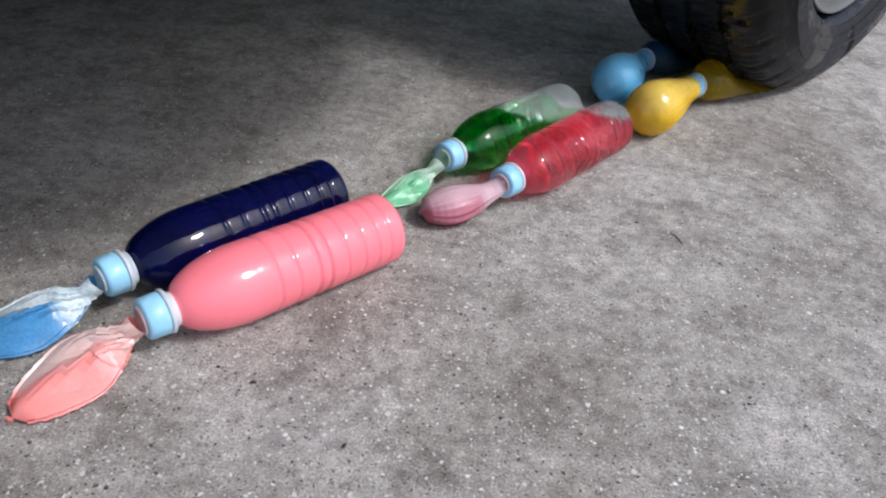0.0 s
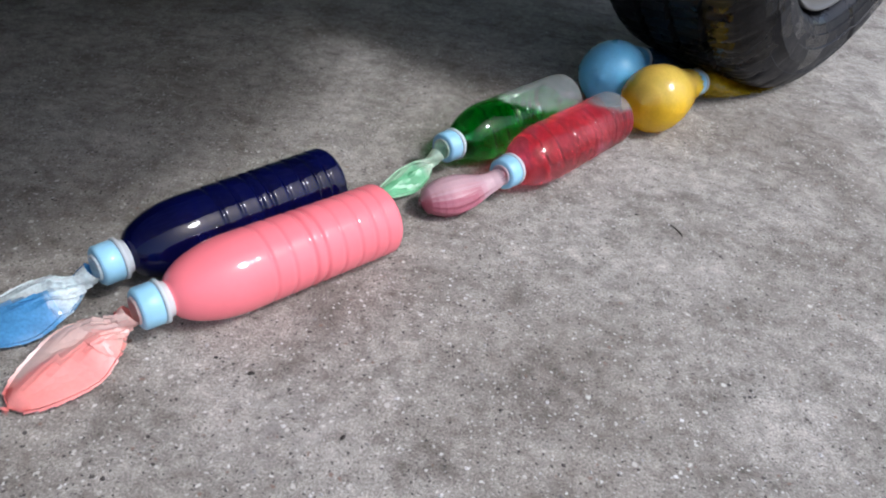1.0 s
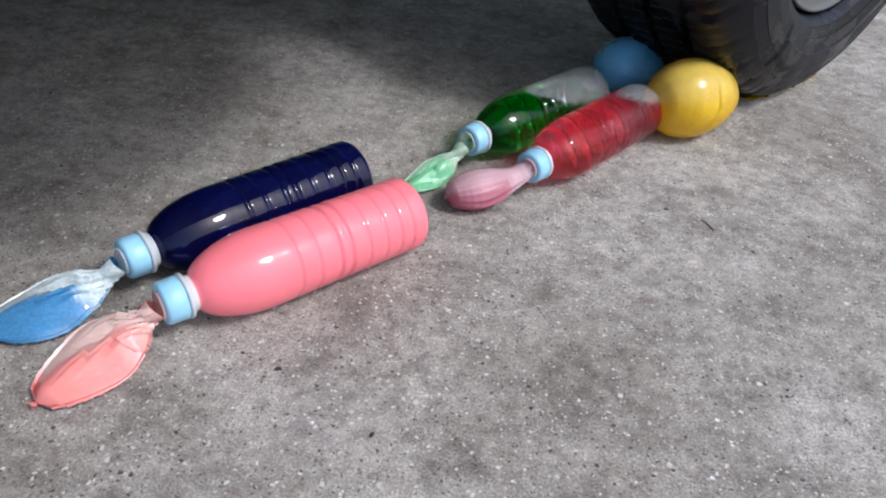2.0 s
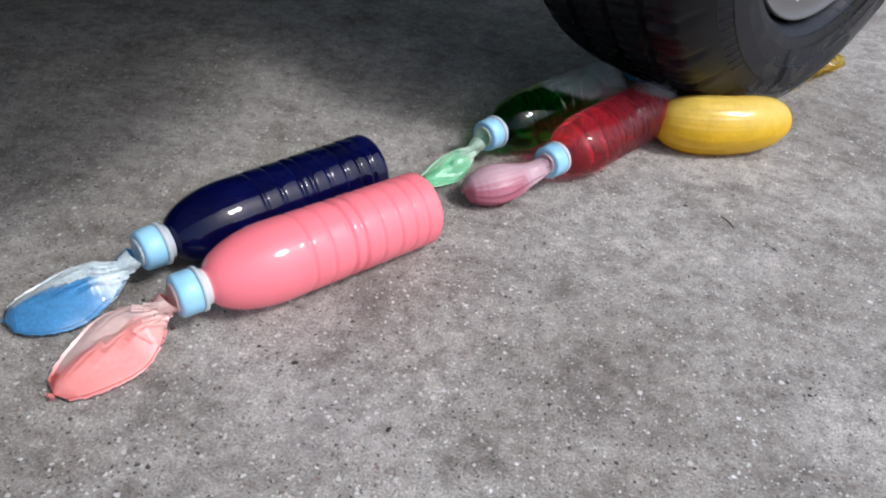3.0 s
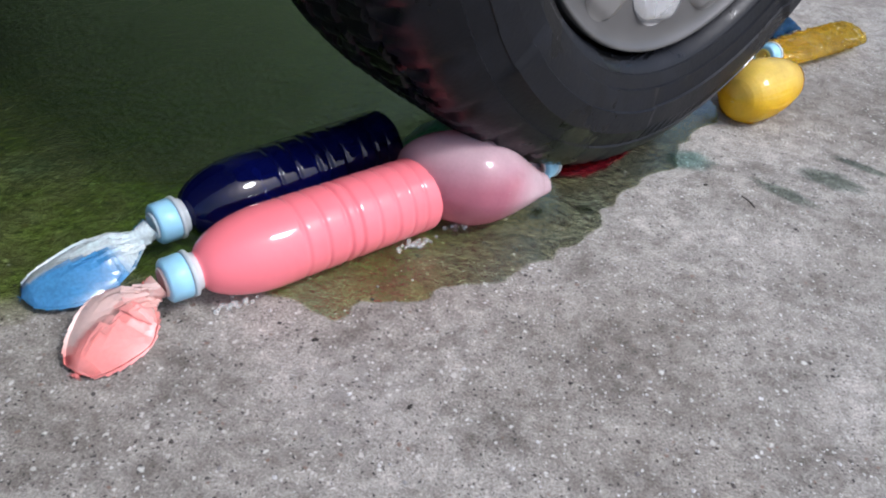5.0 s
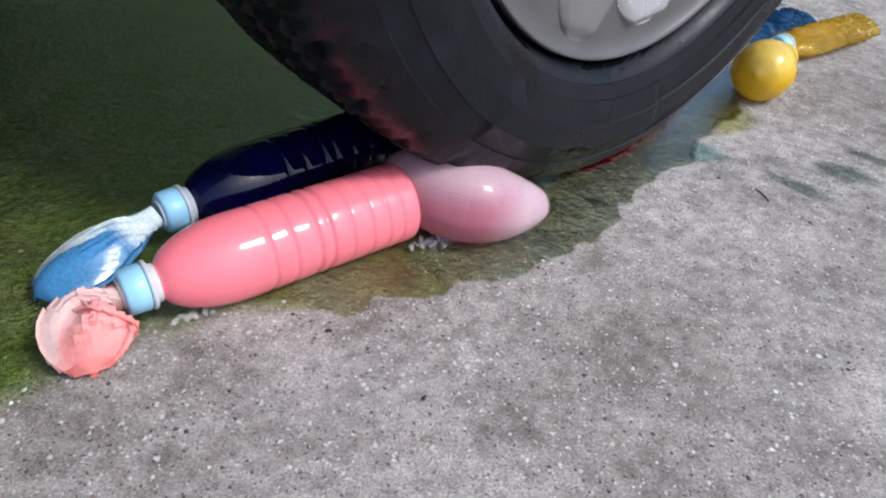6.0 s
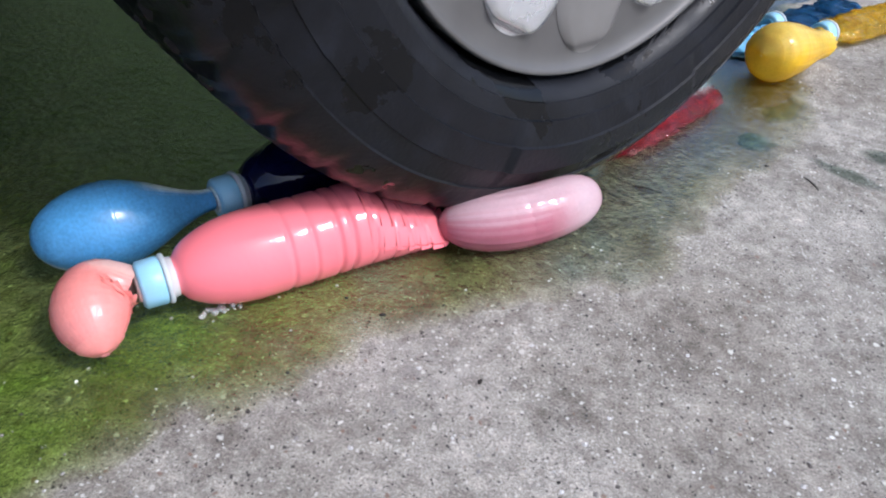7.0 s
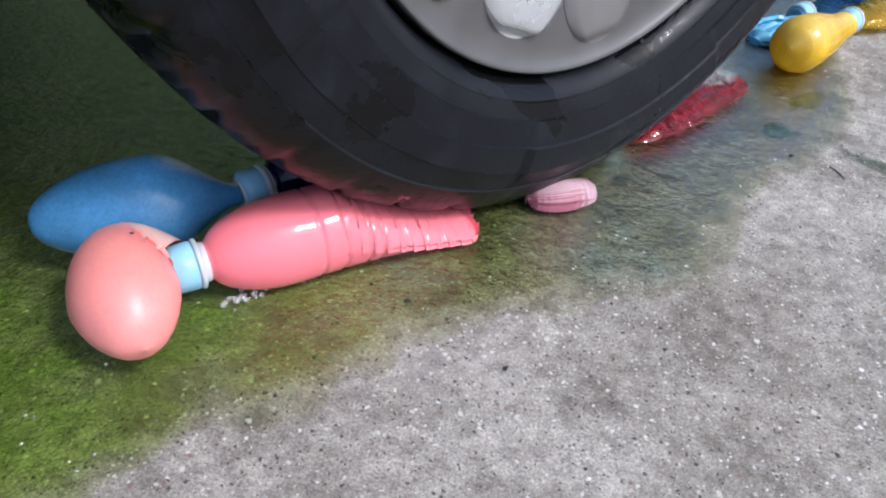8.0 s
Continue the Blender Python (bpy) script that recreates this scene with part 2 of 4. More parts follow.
RED = mat_filled("red_liquid", (0.95, 0.09, 0.14), 0.2, (1.0, 0.46, 0.50), 0.02, 0.15, 18.0, 1.36, 0.92)
AMBER = mat_filled("amber_liquid", (0.85, 0.56, 0.01), 0.25, (1.0, 0.76, 0.14), 0.03, 0.3, 18.0, 1.36, 0.75)
TEAL = mat_filled("blue_liquid", (0.02, 0.09, 0.19), 0.5, (0.26, 0.48, 0.74), 0.05, 0.3)
RUB_PINK = mat_rubber("coral_rubber", (0.87, 0.30, 0.27), (0.78, 0.56, 0.50), 0.34)
RUB_BLUE = mat_rubber("blue_rubber", (0.08, 0.27, 0.52), (0.66, 0.74, 0.74), 0.2, 0.0, (1, 1, 1), 0.3, 14.0)
RUB_SKY = mat_rubber("sky_blue_rubber", (0.15, 0.50, 0.80), (0.24, 0.60, 0.84), 0.3, 0.0, (1, 1, 1))
RUB_PEARL = mat_rubber("pearl_pink_rubber", (0.56, 0.20, 0.26), (0.82, 0.66, 0.69), 0.14, 0.34, (0.84, 0.54, 0.58), 0.06)
RUB_GREEN = mat_rubber("pale_green_rubber", (0.20, 0.58, 0.30), (0.62, 0.76, 0.60), 0.3, 0.15, (0.5, 0.9, 0.6), 0.2)
RUB_YELLOW = mat_rubber("yellow_rubber", (0.86, 0.56, 0.02), (0.86, 0.68, 0.18), 0.16, 0.25, (1.0, 0.78, 0.14), 0.1)


# ---- mesh helpers ----
def mesh_ob(name, verts, faces, mat, parent=None, label="", smooth=True):
    me = bpy.data.meshes.new(name)
    me.from_pydata([tuple(v) for v in verts], [], faces)
    for p in me.polygons:
        p.use_smooth = smooth
    for m in mat if isinstance(mat, (list, tuple)) else (mat,):
        me.materials.append(m)
    ob = new(name, me)
    if parent is not None:
        ob.parent = parent
    if label:
        ob["label"] = label
    return ob


def part(name, bm, mat, parent, label="", smooth=True):
    me = bpy.data.meshes.new(name)
    bm.to_mesh(me)
    bm.free()
    for p in me.polygons:
        p.use_smooth = smooth
    me.materials.append(mat)
    ob = new(name, me)
    ob.parent = parent
    if label:
        ob["label"] = label
    return ob


def revolve(profile, seg, axis="X", shape=None):
    """Vertices and faces of a profile of (along, radius) turned round an axis; shape(i, j, a, r) may alter the radius."""
    verts, faces, n = [], [], len(profile)
    for j in range(seg):
        w = 2 * math.pi * j / seg
        for i, (a, r) in enumerate(profile):
            if shape:
                r = shape(i, j, a, r)
            if axis == "X":
                verts.append((a, r * math.cos(w), r * math.sin(w)))
            else:
                verts.append((r * math.cos(w), a, r * math.sin(w)))
    for j in range(seg):
        k = (j + 1) % seg
        for i in range(n - 1):
            faces.append((j * n + i, j * n + i + 1, k * n + i + 1, k * n + i))
    return verts, faces


def smooth01(x):
    x = np.clip(x, 0, 1)
    return x * x * (3 - 2 * x)


# ---- the wheel's way: distance along its track, time by time ----
TRACK = np.array((0.69, 0.7238, 0.0))
TRACK0 = -0.255 * np.array((0.7238, -0.69, 0.0))
ROLL = [(0.0, 1.272), (0.5, 1.247), (1.0, 1.222), (1.5, 1.171), (2.2, 1.105), (3.0, 1.014), (3.25, 0.930), (3.5, 0.861), (3.75, 0.820),
        (4.0, 0.789), (4.5, 0.733), (5.2, 0.687), (6.0, 0.627), (6.5, 0.559), (7.0, 0.522), (7.5, 0.497), (8.0, 0.485)]
TK = [t for t, _ in ROLL]
ROLL_S = np.array([s for _, s in ROLL])
WHEEL_R = 0.34
WHEEL_YAW = 47.6


# ---- ground ----
def make_ground():
    v, f = [], []
    xs = [-400, -60, -8, -2, 2, 8, 60, 400]
    for y in xs:
        for x in xs:
            v.append((x, y + 0.5, 0))
    n = len(xs)
    for j in range(n - 1):
        for i in range(n - 1):
            f.append((j * n + i, j * n + i + 1, (j + 1) * n + i + 1, (j + 1) * n + i))
    g = mesh_ob("ground", v, f, CONCRETE)
    tagged(g, "worn grey concrete slab with exposed speckled aggregate", "ground", kind="structure")


make_ground()


def make_wall():
    """An unseen wall added beyond the car: blocks low sky light, gives dark green reflections."""
    m, n, l, b = material("green_blocker")
    c = n.new("ShaderNodeTexCoord").outputs["Object"]
    k = tex(n, l, "ShaderNodeTexNoise", c, 3.0, Detail=7, Roughness=0.65).outputs[0]
    l.new(ramp(n, l, k, [(0.3, (0.025, 0.05, 0.015)), (0.5, (0.06, 0.11, 0.035)), (0.7, (0.16, 0.20, 0.10))]), b.inputs["Base Color"])
    b.inputs["Roughness"].default_value = 0.9
    bumped(n, l, b, tex(n, l, "ShaderNodeTexNoise", c, 40.0, Detail=5).outputs[0], 0.6, 0.01)
    bm = bmesh.new()
    bmesh.ops.create_cube(bm, size=1, matrix=pose(0, 3.0, 1.1) @ Matrix.Diagonal((14, 0.15, 2.2, 1)))
    bmesh.ops.create_cube(bm, size=1, matrix=pose(0, 3.0, 2.24) @ Matrix.Diagonal((14, 0.22, 0.07, 1)))
    me = bpy.data.meshes.new("unseen_wall")
    bm.to_mesh(me)
    bm.free()
    me.materials.append(m)
    wall = new("unseen_wall", me)
    wall.matrix_basis = pose(0, 0, 0, 0, 0, 46)
    tagged(wall, "unseen dark green wall added to block low sky light", "wall", kind="structure")


make_wall()


# ---- car and wheel ----
def make_car():
    car = new("car")
    tagged(car, "car rolling slowly forward over a row of bottles", "car")
    # outline of the side in (along, up) round the wheel's hub, with the arch over the wheel
    arch = [(0.43 * math.cos(a), 0.34 + 0.43 * math.sin(a)) for a in np.linspace(math.radians(25), math.radians(155), 24)]
    side = [(0.64, 0.66), (0.52, 0.60)] + arch + [(-0.55, 0.42), (-0.80, 0.32), (-3.2, 0.32), (-3.55, 0.55), (-3.5, 0.95), (-2.4, 1.05), (-1.7, 1.62), (0.3, 1.62), (0.62, 1.05)]
    bm = bmesh.new()
    near = [bm.verts.new((x, -0.03, z)) for x, z in side]
    far = [bm.verts.new((x, 1.60, z)) for x, z in side]
    bm.faces.new(near)
    bm.faces.new(far[::-1])
    for i in range(len(side)):
        k = (i + 1) % len(side)
        bm.faces.new((near[i], far[i], far[k], near[k]))
    bmesh.ops.recalc_face_normals(bm, faces=bm.faces)
    bmesh.ops.triangulate(bm, faces=bm.faces)
    part("body", bm, CAR_PAINT, car, "silver painted body above the wheel", smooth=False)
    bm = bmesh.new()
    m = pose(-1.85, 1.0, 0.36) @ Matrix.Diagonal((3.1, 1.15, 0.28, 1))
    bmesh.ops.create_cube(bm, size=1, matrix=m)
    bmesh.ops.bevel(bm, geom=bm.edges[:], offset=0.03, segments=2, affect="EDGES")
    part("underbody", bm, BLACK, car, "black underside")

    # unseen box, added to stop sky light from the car's far side
    bm = bmesh.new()
    bmesh.ops.create_cube(bm, size=1, matrix=pose(-1.75, 1.56, 0.36) @ Matrix.Diagonal((3.3, 0.08, 0.42, 1)))
    bmesh.ops.bevel(bm, geom=bm.edges[:], offset=0.02, segments=2, affect="EDGES")
    part("far_blocker", bm, BLACK, car, "unseen black box closing the far side to sky light")
    # low box out of view, added to deepen the shade beneath the car
    bm = bmesh.new()
    bmesh.ops.create_cube(bm, size=1, matrix=pose(-1.95, 1.00, 0.25) @ Matrix.Diagonal((2.7, 0.9, 0.19, 1)))
    bmesh.ops.bevel(bm, geom=bm.edges[:], offset=0.02, segments=2, affect="EDGES")
    part("shade_box", bm, BLACK, car, "unseen low black box added to deepen shade under the car")
    bm = bmesh.new()
    bmesh.ops.create_cone(bm, cap_ends=True, segments=24, radius1=0.045, radius2=0.045, depth=1.3, matrix=pose(0, 0.85, 0.34, 90))
    part("axle", bm, BLACK, car, "black axle tube")
    wheel = new("wheel")
    wheel.parent = car
    # tyre: sidewall, shoulder and grooved tread
    prof = [(0.030, 0.2245), (0.004, 0.2265), (-0.010, 0.2325), (-0.0135, 0.2385), (-0.0155, 0.239), (-0.019, 0.25), (-0.0215, 0.2505), (-0.0225, 0.268), (-0.0245, 0.269),
            (-0.0235, 0.288), (-0.0225, 0.2885), (-0.0175, 0.304), (-0.0185, 0.3055), (-0.012, 0.317), (-0.006, 0.325), (0.001, 0.3315), (0.008, 0.335), (0.016, 0.337), (0.026, 0.3385),
            (0.036, 0.3392), (0.038, 0.332), (0.046, 0.332), (0.048, 0.3395), (0.066, 0.34), (0.082, 0.34), (0.084, 0.332), (0.093, 0.332), (0.095, 0.34),
            (0.112, 0.34), (0.130, 0.34), (0.132, 0.332), (0.141, 0.332), (0.143, 0.3395), (0.160, 0.339), (0.176, 0.337), (0.188, 0.334), (0.198, 0.327), (0.210, 0.31), (0.222, 0.27), (0.205, 0.23), (0.19, 0.218)]
    SEG = 480

    def tread(i, j, a, r):
        ph = (j + (3 if a > 0.09 else 0)) % 12
        skew = int(round(abs(a - 0.02) * 160)) % 12
        if 0.32 < r and -0.010 < a < 0.2:
            if (ph + skew) % 12 < 2:
                return r - (0.0065 if r > 0.336 else 0.0032)
            if (ph + skew) % 12 in (5, 8) and a > 0.006:
                return r - 0.0028
        if 0.27 < r <= 0.3045 and a < 0:
            # raised sectors on the sidewall
            return r + (0.0008 if (j // 40) % 2 else 0)
        return r

    v, f = revolve(prof, SEG, "Y", tread)
    # sectors of the sidewall stand a little proud
    n = len(prof)
    for j in range(SEG):
        for i in range(7, 11):
            if (j // 30) % 3 == 0:
                x, y, z = v[j * n + i]
                v[j * n + i] = (x, y - 0.0028, z)
    tyre = mesh_ob("tyre", v, f, TYRE, wheel, "wet black rubber tyre with worn tread")
    tyre.data.set_sharp_from_angle(angle=radians(38))
    # slanted raised bars in place of moulded lettering
    for c in range(1):
        for k in range(11):
            a = radians(18 + k * 2.7)
            bm = bmesh.new()
            bmesh.ops.create_cube(bm, size=1, matrix=Matrix.Diagonal((0.020, 0.0016, 0.0040, 1)))
            bmesh.ops.bevel(bm, geom=bm.edges[:], offset=0.0008, segments=1, affect="EDGES")
            ob = part("raised_bar", bm, TYRE, tyre)
            ob.matrix_basis = pose(0, 0, 0, 0, -math.degrees(a), 0) @ pose(0.2965, -0.0198, 0, 0, 0, 17) @ pose(0, 0, 0, 0, 35, 0)
    # rim: thin lip, flat flange, shallow dish with scooped lobes
    def dish(r):
        return 0.003 + 0.016 * (1 - (r / 0.205) ** 2)

    v, f = revolve([(0.05, 0.2245), (0.010, 0.2225), (0.001, 0.2238), (-0.0035, 0.2232), (-0.0045, 0.2215), (-0.002, 0.2195), (0.001, 0.214)]
                   + [(dish(r), r) for r in np.linspace(0.208, 0.03, 18)], 168, "Y")
    rim = mesh_ob("rim", v, f, GREY_ALLOY, wheel, "grey alloy rim")

    def lobe(name, half, outer, inner, mat, angle, label, bowl):
        vs, fs = [], []
        for i in range(25):
            q = 1 - (1 - i / 24) ** 1.8
            r = inner + q * (outer - inner)
            w = half * (0.35 + 0.65 * q / 0.72) if q < 0.72 else half * math.sqrt(max(0.0, 1 - ((q - 0.72) / 0.28) ** 2))
            for c in range(13):
                u = c / 6 - 1
                rr = math.hypot(r, w * u)
                edge = max(abs(u), q)
                h = 0.0005 + bowl * smooth01((edge - 0.25) / 0.6) * (1 - smooth01((edge - 0.93) / 0.06))
                vs.append((w * u, dish(rr) - h, -r))
        for i in range(24):
            for c in range(12):
                fs.append((i * 13 + c, i * 13 + c + 1, i * 13 + c + 14, i * 13 + c + 13))
        ob = mesh_ob(name, vs, fs, mat, rim, label)
        ob.matrix_basis = pose(0, 0, 0, 0, angle, 0)

    NSP, PHASE = 7, -8.5
    for k in range(NSP):
        # lobes alternate between a pale and a darker grey base colour
        lobe("scoop", 0.040, 0.203, 0.06, SILVER, 360 / NSP * k + PHASE, "pale alloy scoop", 0.007)
        lobe("spoke", 0.037, 0.211, 0.05, SPOKE_GREY, 360 / NSP * (k + 0.5) + PHASE, "darker grey alloy spoke", 0.004)
    v, f = revolve([(0.01, 0.0), (0.004, 0.02), (0.006, 0.032), (0.02, 0.045), (0.05, 0.05)], 40, "Y")
    mesh_ob("hub_cap", v, f, GREY_ALLOY, rim)
    return car, wheel


CAR, WHEEL = make_car()


# ---- skins of rigid panels that follow a changing shape ----
def fitted_poses(ref, pts):
    """Rigid poses that carry the points ref onto each row of pts as well as can be."""
    c0, out = ref.mean(0), []
    a = ref - c0
    for p in pts:
        c = p.mean(0)
        u, _, vt = np.linalg.svd(a.T @ (p - c))
        s = np.diag((1, 1, np.sign(np.linalg.det(vt.T @ u.T))))
        r = vt.T @ s @ u.T
        m = Matrix(r.tolist()).to_4x4()
        m.translation = c.tolist()
        out.append(m)
    return out


def grid_normals(g, closed):
    du = np.gradient(g, axis=0)
    dv = np.roll(g, -1, 1) - np.roll(g, 1, 1)
    n = np.cross(du, dv)
    return n / (np.linalg.norm(n, axis=-1, keepdims=True) + 1e-12)


MOVES = []


def skin(name, parent, grids, ref, step_u, step_v, mat, fill, grow=1.0, sign=1):
    """Panels over a grid of points that changes from time to time (grids: time, along, round, xyz)."""
    nu, nv = grids[0].shape[:2]
    normals = [grid_normals(g, True) * sign for g in grids]
    for i in range(0, nu - 1, step_u):
        i2 = min(i + step_u, nu - 1)
        for j in range(0, nv, step_v):
            rows, cols = list(range(i, i2 + 1)), [(j + k) % nv for k in range(step_v + 1)]
            idx = np.ix_(rows, cols)
            pts = [g[idx].reshape(-1, 3) for g in grids]
            if ref is None:
                # the panel is cut to the size it has in its larger states
                area = [np.linalg.norm(np.cross(q[-1] - q[0], q[len(cols) - 1] - q[-len(cols)])) for q in pts]
                order = np.argsort(area)
                k0 = order[-1]
            else:
                k0 = ref[0]
            p0, nrm = pts[k0], normals[k0]
            c0 = p0.mean(0)
            cut = p0 - c0
            if ref is None:
                # stretched along and across to its longest sides, so that no state shows a gap
                w_ = len(cols)
                for a_, b_ in ((0, -w_), (0, w_ - 1)):
                    def side_of(q):
                        far = q[-w_:].mean(0) - q[:w_].mean(0) if b_ < 0 else q[w_ - 1::w_].mean(0) - q[::w_].mean(0)
                        return far
                    d = side_of(p0)
                    size = np.linalg.norm(d) + 1e-9
                    most = max(np.linalg.norm(side_of(q)) for q in pts)
                    d = d / size
                    cut = cut + (min(most / size, 1.45) - 1) * (cut @ d)[:, None] * d
            w = len(cols)
            faces = [(a * w + b, a * w + b + 1, (a + 1) * w + b + 1, (a + 1) * w + b) for a in range(len(rows) - 1) for b in range(w - 1)]
            if sign > 0:
                faces = [q[::-1] for q in faces]
            me = bpy.data.meshes.new(name)
            me.from_pydata([tuple(q) for q in cut * grow], [], faces)
            me.polygons.foreach_set("use_smooth", [True] * len(faces))
            me.materials.append(mat)
            if fill:
                me.attributes.new("fill", "FLOAT", "POINT").data.foreach_set("value", [float(fill(a / (nu - 1), b / nv)) for a in rows for b in cols])
            else:
                me.attributes.new("fill", "FLOAT", "POINT").data.foreach_set("value", [1.0] * len(p0))
            me.normals_split_custom_set_from_vertices([tuple(q) for q in nrm[idx].reshape(-1, 3)])
            ob = new(name, me)
            ob.parent = parent
            poses = fitted_poses(p0, pts)
            if max(np.abs(q - pts[0]).max() for q in pts) < 4e-4:
                ob.matrix_basis = poses[0]
            else:
                keep = [k for k in range(len(TK)) if k in (0, len(TK) - 1) or np.abs(pts[k] - pts[k - 1]).max() > 1e-4 or np.abs(pts[k + 1] - pts[k]).max() > 1e-4]
                MOVES.append((ob, [(TK[k], poses[k]) for k in keep]))


# ---- bottles ----
BODY_R = 0.031


def body_profile(n):
    """Distance from the cap's face, and radius, of a ribbed bottle."""
    d = np.linspace(0.0, 1.0, n)
    x = 0.019 + d * 0.197
    r = np.where(x < 0.0235, 0.0125, 0.0125 + (BODY_R - 0.0125) * np.sqrt(1 - (1 - np.clip((x - 0.0235) / 0.052, 0, 1)) ** 2) ** 1.3)
    for c, w, dep in ((0.092, 0.0013, 0.0013), (0.108, 0.0013, 0.0013), (0.126, 0.0016, 0.0020), (0.136, 0.0016, 0.0020), (0.152, 0.0013, 0.0013), (0.168, 0.0013, 0.0013), (0.182, 0.0013, 0.0013), (0.194, 0.0013, 0.0013)):
        r = r - dep * np.exp(-((x - c) / w) ** 2)
    r = np.where(x > 0.2055, BODY_R * np.sqrt(np.clip(1 - ((x - 0.2055) / 0.0125) ** 2, 0.15, 1)), r)
    return x, r


def lerp_rows(rows, t):
    ts = [r[0] for r in rows]
    return np.array([np.interp(t, ts, [r[k] for r in rows]) for k in range(1, len(rows[0]))])


def make_bottle(label, rows, mat, fill, kmin, spring, balloon, crush=0.005, wide=0.25):
    """rows: time, x and y of the cap's face, heading of the base. The body gives way under the tyre."""
    bottle = new("plastic_bottle")
    tagged(bottle, label, "bottle", "bottles in the row")
    poses = []
    for t in TK:
        x, y, h = lerp_rows(rows, t)
        poses.append(pose(x, y, 0, 0, 0, h))
    MOVES.append((bottle, list(zip(TK, poses))))
    # body
    nu, nv = 161, 36
    x, r = body_profile(nu)
    w = np.arange(nv) / nv * 2 * math.pi
    rest = np.stack([np.repeat(x[:, None], nv, 1), r[:, None] * np.cos(w), BODY_R + r[:, None] * np.sin(w)], -1)
    rest = np.concatenate([rest, np.broadcast_to(np.array((x[-1] - 0.004, 0, BODY_R)), (1, nv, 3))], 0)
    rng = np.random.RandomState(len(label))
    crumple = rng.uniform(-1, 1, rest.shape)
    for _ in range(2):
        crumple = (crumple + np.roll(crumple, 1, 0) + np.roll(crumple, 1, 1) + np.roll(crumple, 2, 0) + np.roll(crumple, (2, 1), (0, 1))) / 4
    least, grids = np.full(rest.shape[0], 1.0), []
    caps = []
    for i, t in enumerate(TK):
        m = np.array(poses[i])
        axis = m[:2, 0]
        s = (np.stack([m[0, 3] + axis[0] * rest[:, 0, 0], m[1, 3] + axis[1] * rest[:, 0, 0]], -1)) @ TRACK[:2]
        off = np.abs(s - ROLL_S[i])
        h = np.where(off < WHEEL_R, WHEEL_R - np.sqrt(np.maximum(WHEEL_R ** 2 - off ** 2, 0)), 1.0)
        k = np.clip(h / (2 * BODY_R), kmin, 1.0)
        least = np.minimum(least, k)
        behind = s > ROLL_S[i]
        kk = np.where(behind, np.minimum(k, np.maximum(least, spring)), least)
        sm = np.convolve(np.pad(kk, 7, "edge"), np.ones(15) / 15, "valid")
        kk = np.minimum(kk, sm + 0.02)
        g = rest.copy()
        g[..., 2] *= kk[:, None]
        flat = (1 - kk)[:, None]
        tri = 1 - np.abs(((w / math.pi + 1) % 2) - 1) * 2
        g[:-1, :, 1] = r[:, None] * ((1 - flat[:-1]) * np.cos(w) + flat[:-1] * tri) * (1 + wide * flat[:-1])
        g[-1, :, 1] = 0
        amt = crush * np.clip((0.75 - kk) / 0.5, 0, 1)
        g += crumple * amt[:, None, None] * np.array((0.6, 1, 0.8))
        g[..., 2] = np.maximum(g[..., 2], 0.001)
        grids.append(g)
        caps.append((kk[0]))
    skin("body_panel", bottle, grids, [0] * 999, 8, 3, mat, fill, 1.0, -1)
    # cap with ribs and collar, pushed down where the neck sinks
    prof = [(-0.0005, 0.0095), (-0.0005, 0.0135), (0.0015, 0.0155), (0.0135, 0.0158), (0.0145, 0.0150), (0.0148, 0.0128)]
    v, f = revolve(prof, 72, "X", lambda i, j, a, q: q - (0.0005 if i in (2, 3) and j % 2 else 0))
    cap = mesh_ob("cap", v, f, CAP_BLUE, bottle, "pale blue ribbed screw cap")
    MOVES.append((cap, [(t, pose(0, 0, max(0.0165, BODY_R * k))) for t, k in zip(TK, caps)]))
    v, f = revolve([(0.0146, 0.0126), (0.0150, 0.0160), (0.0158, 0.0166), (0.0176, 0.0166), (0.0182, 0.0158), (0.0184, 0.0134), (0.022, 0.0130)], 48, "X")
    ring = mesh_ob("neck_ring", v, f, FROST, bottle, "frosted plastic neck ring")
    MOVES.append((ring, MOVES[-1 - next(i for i, q in enumerate(MOVES[::-1]) if q[0] is cap)][1]))
    make_balloon(bottle, poses, *balloon)
    return bottle


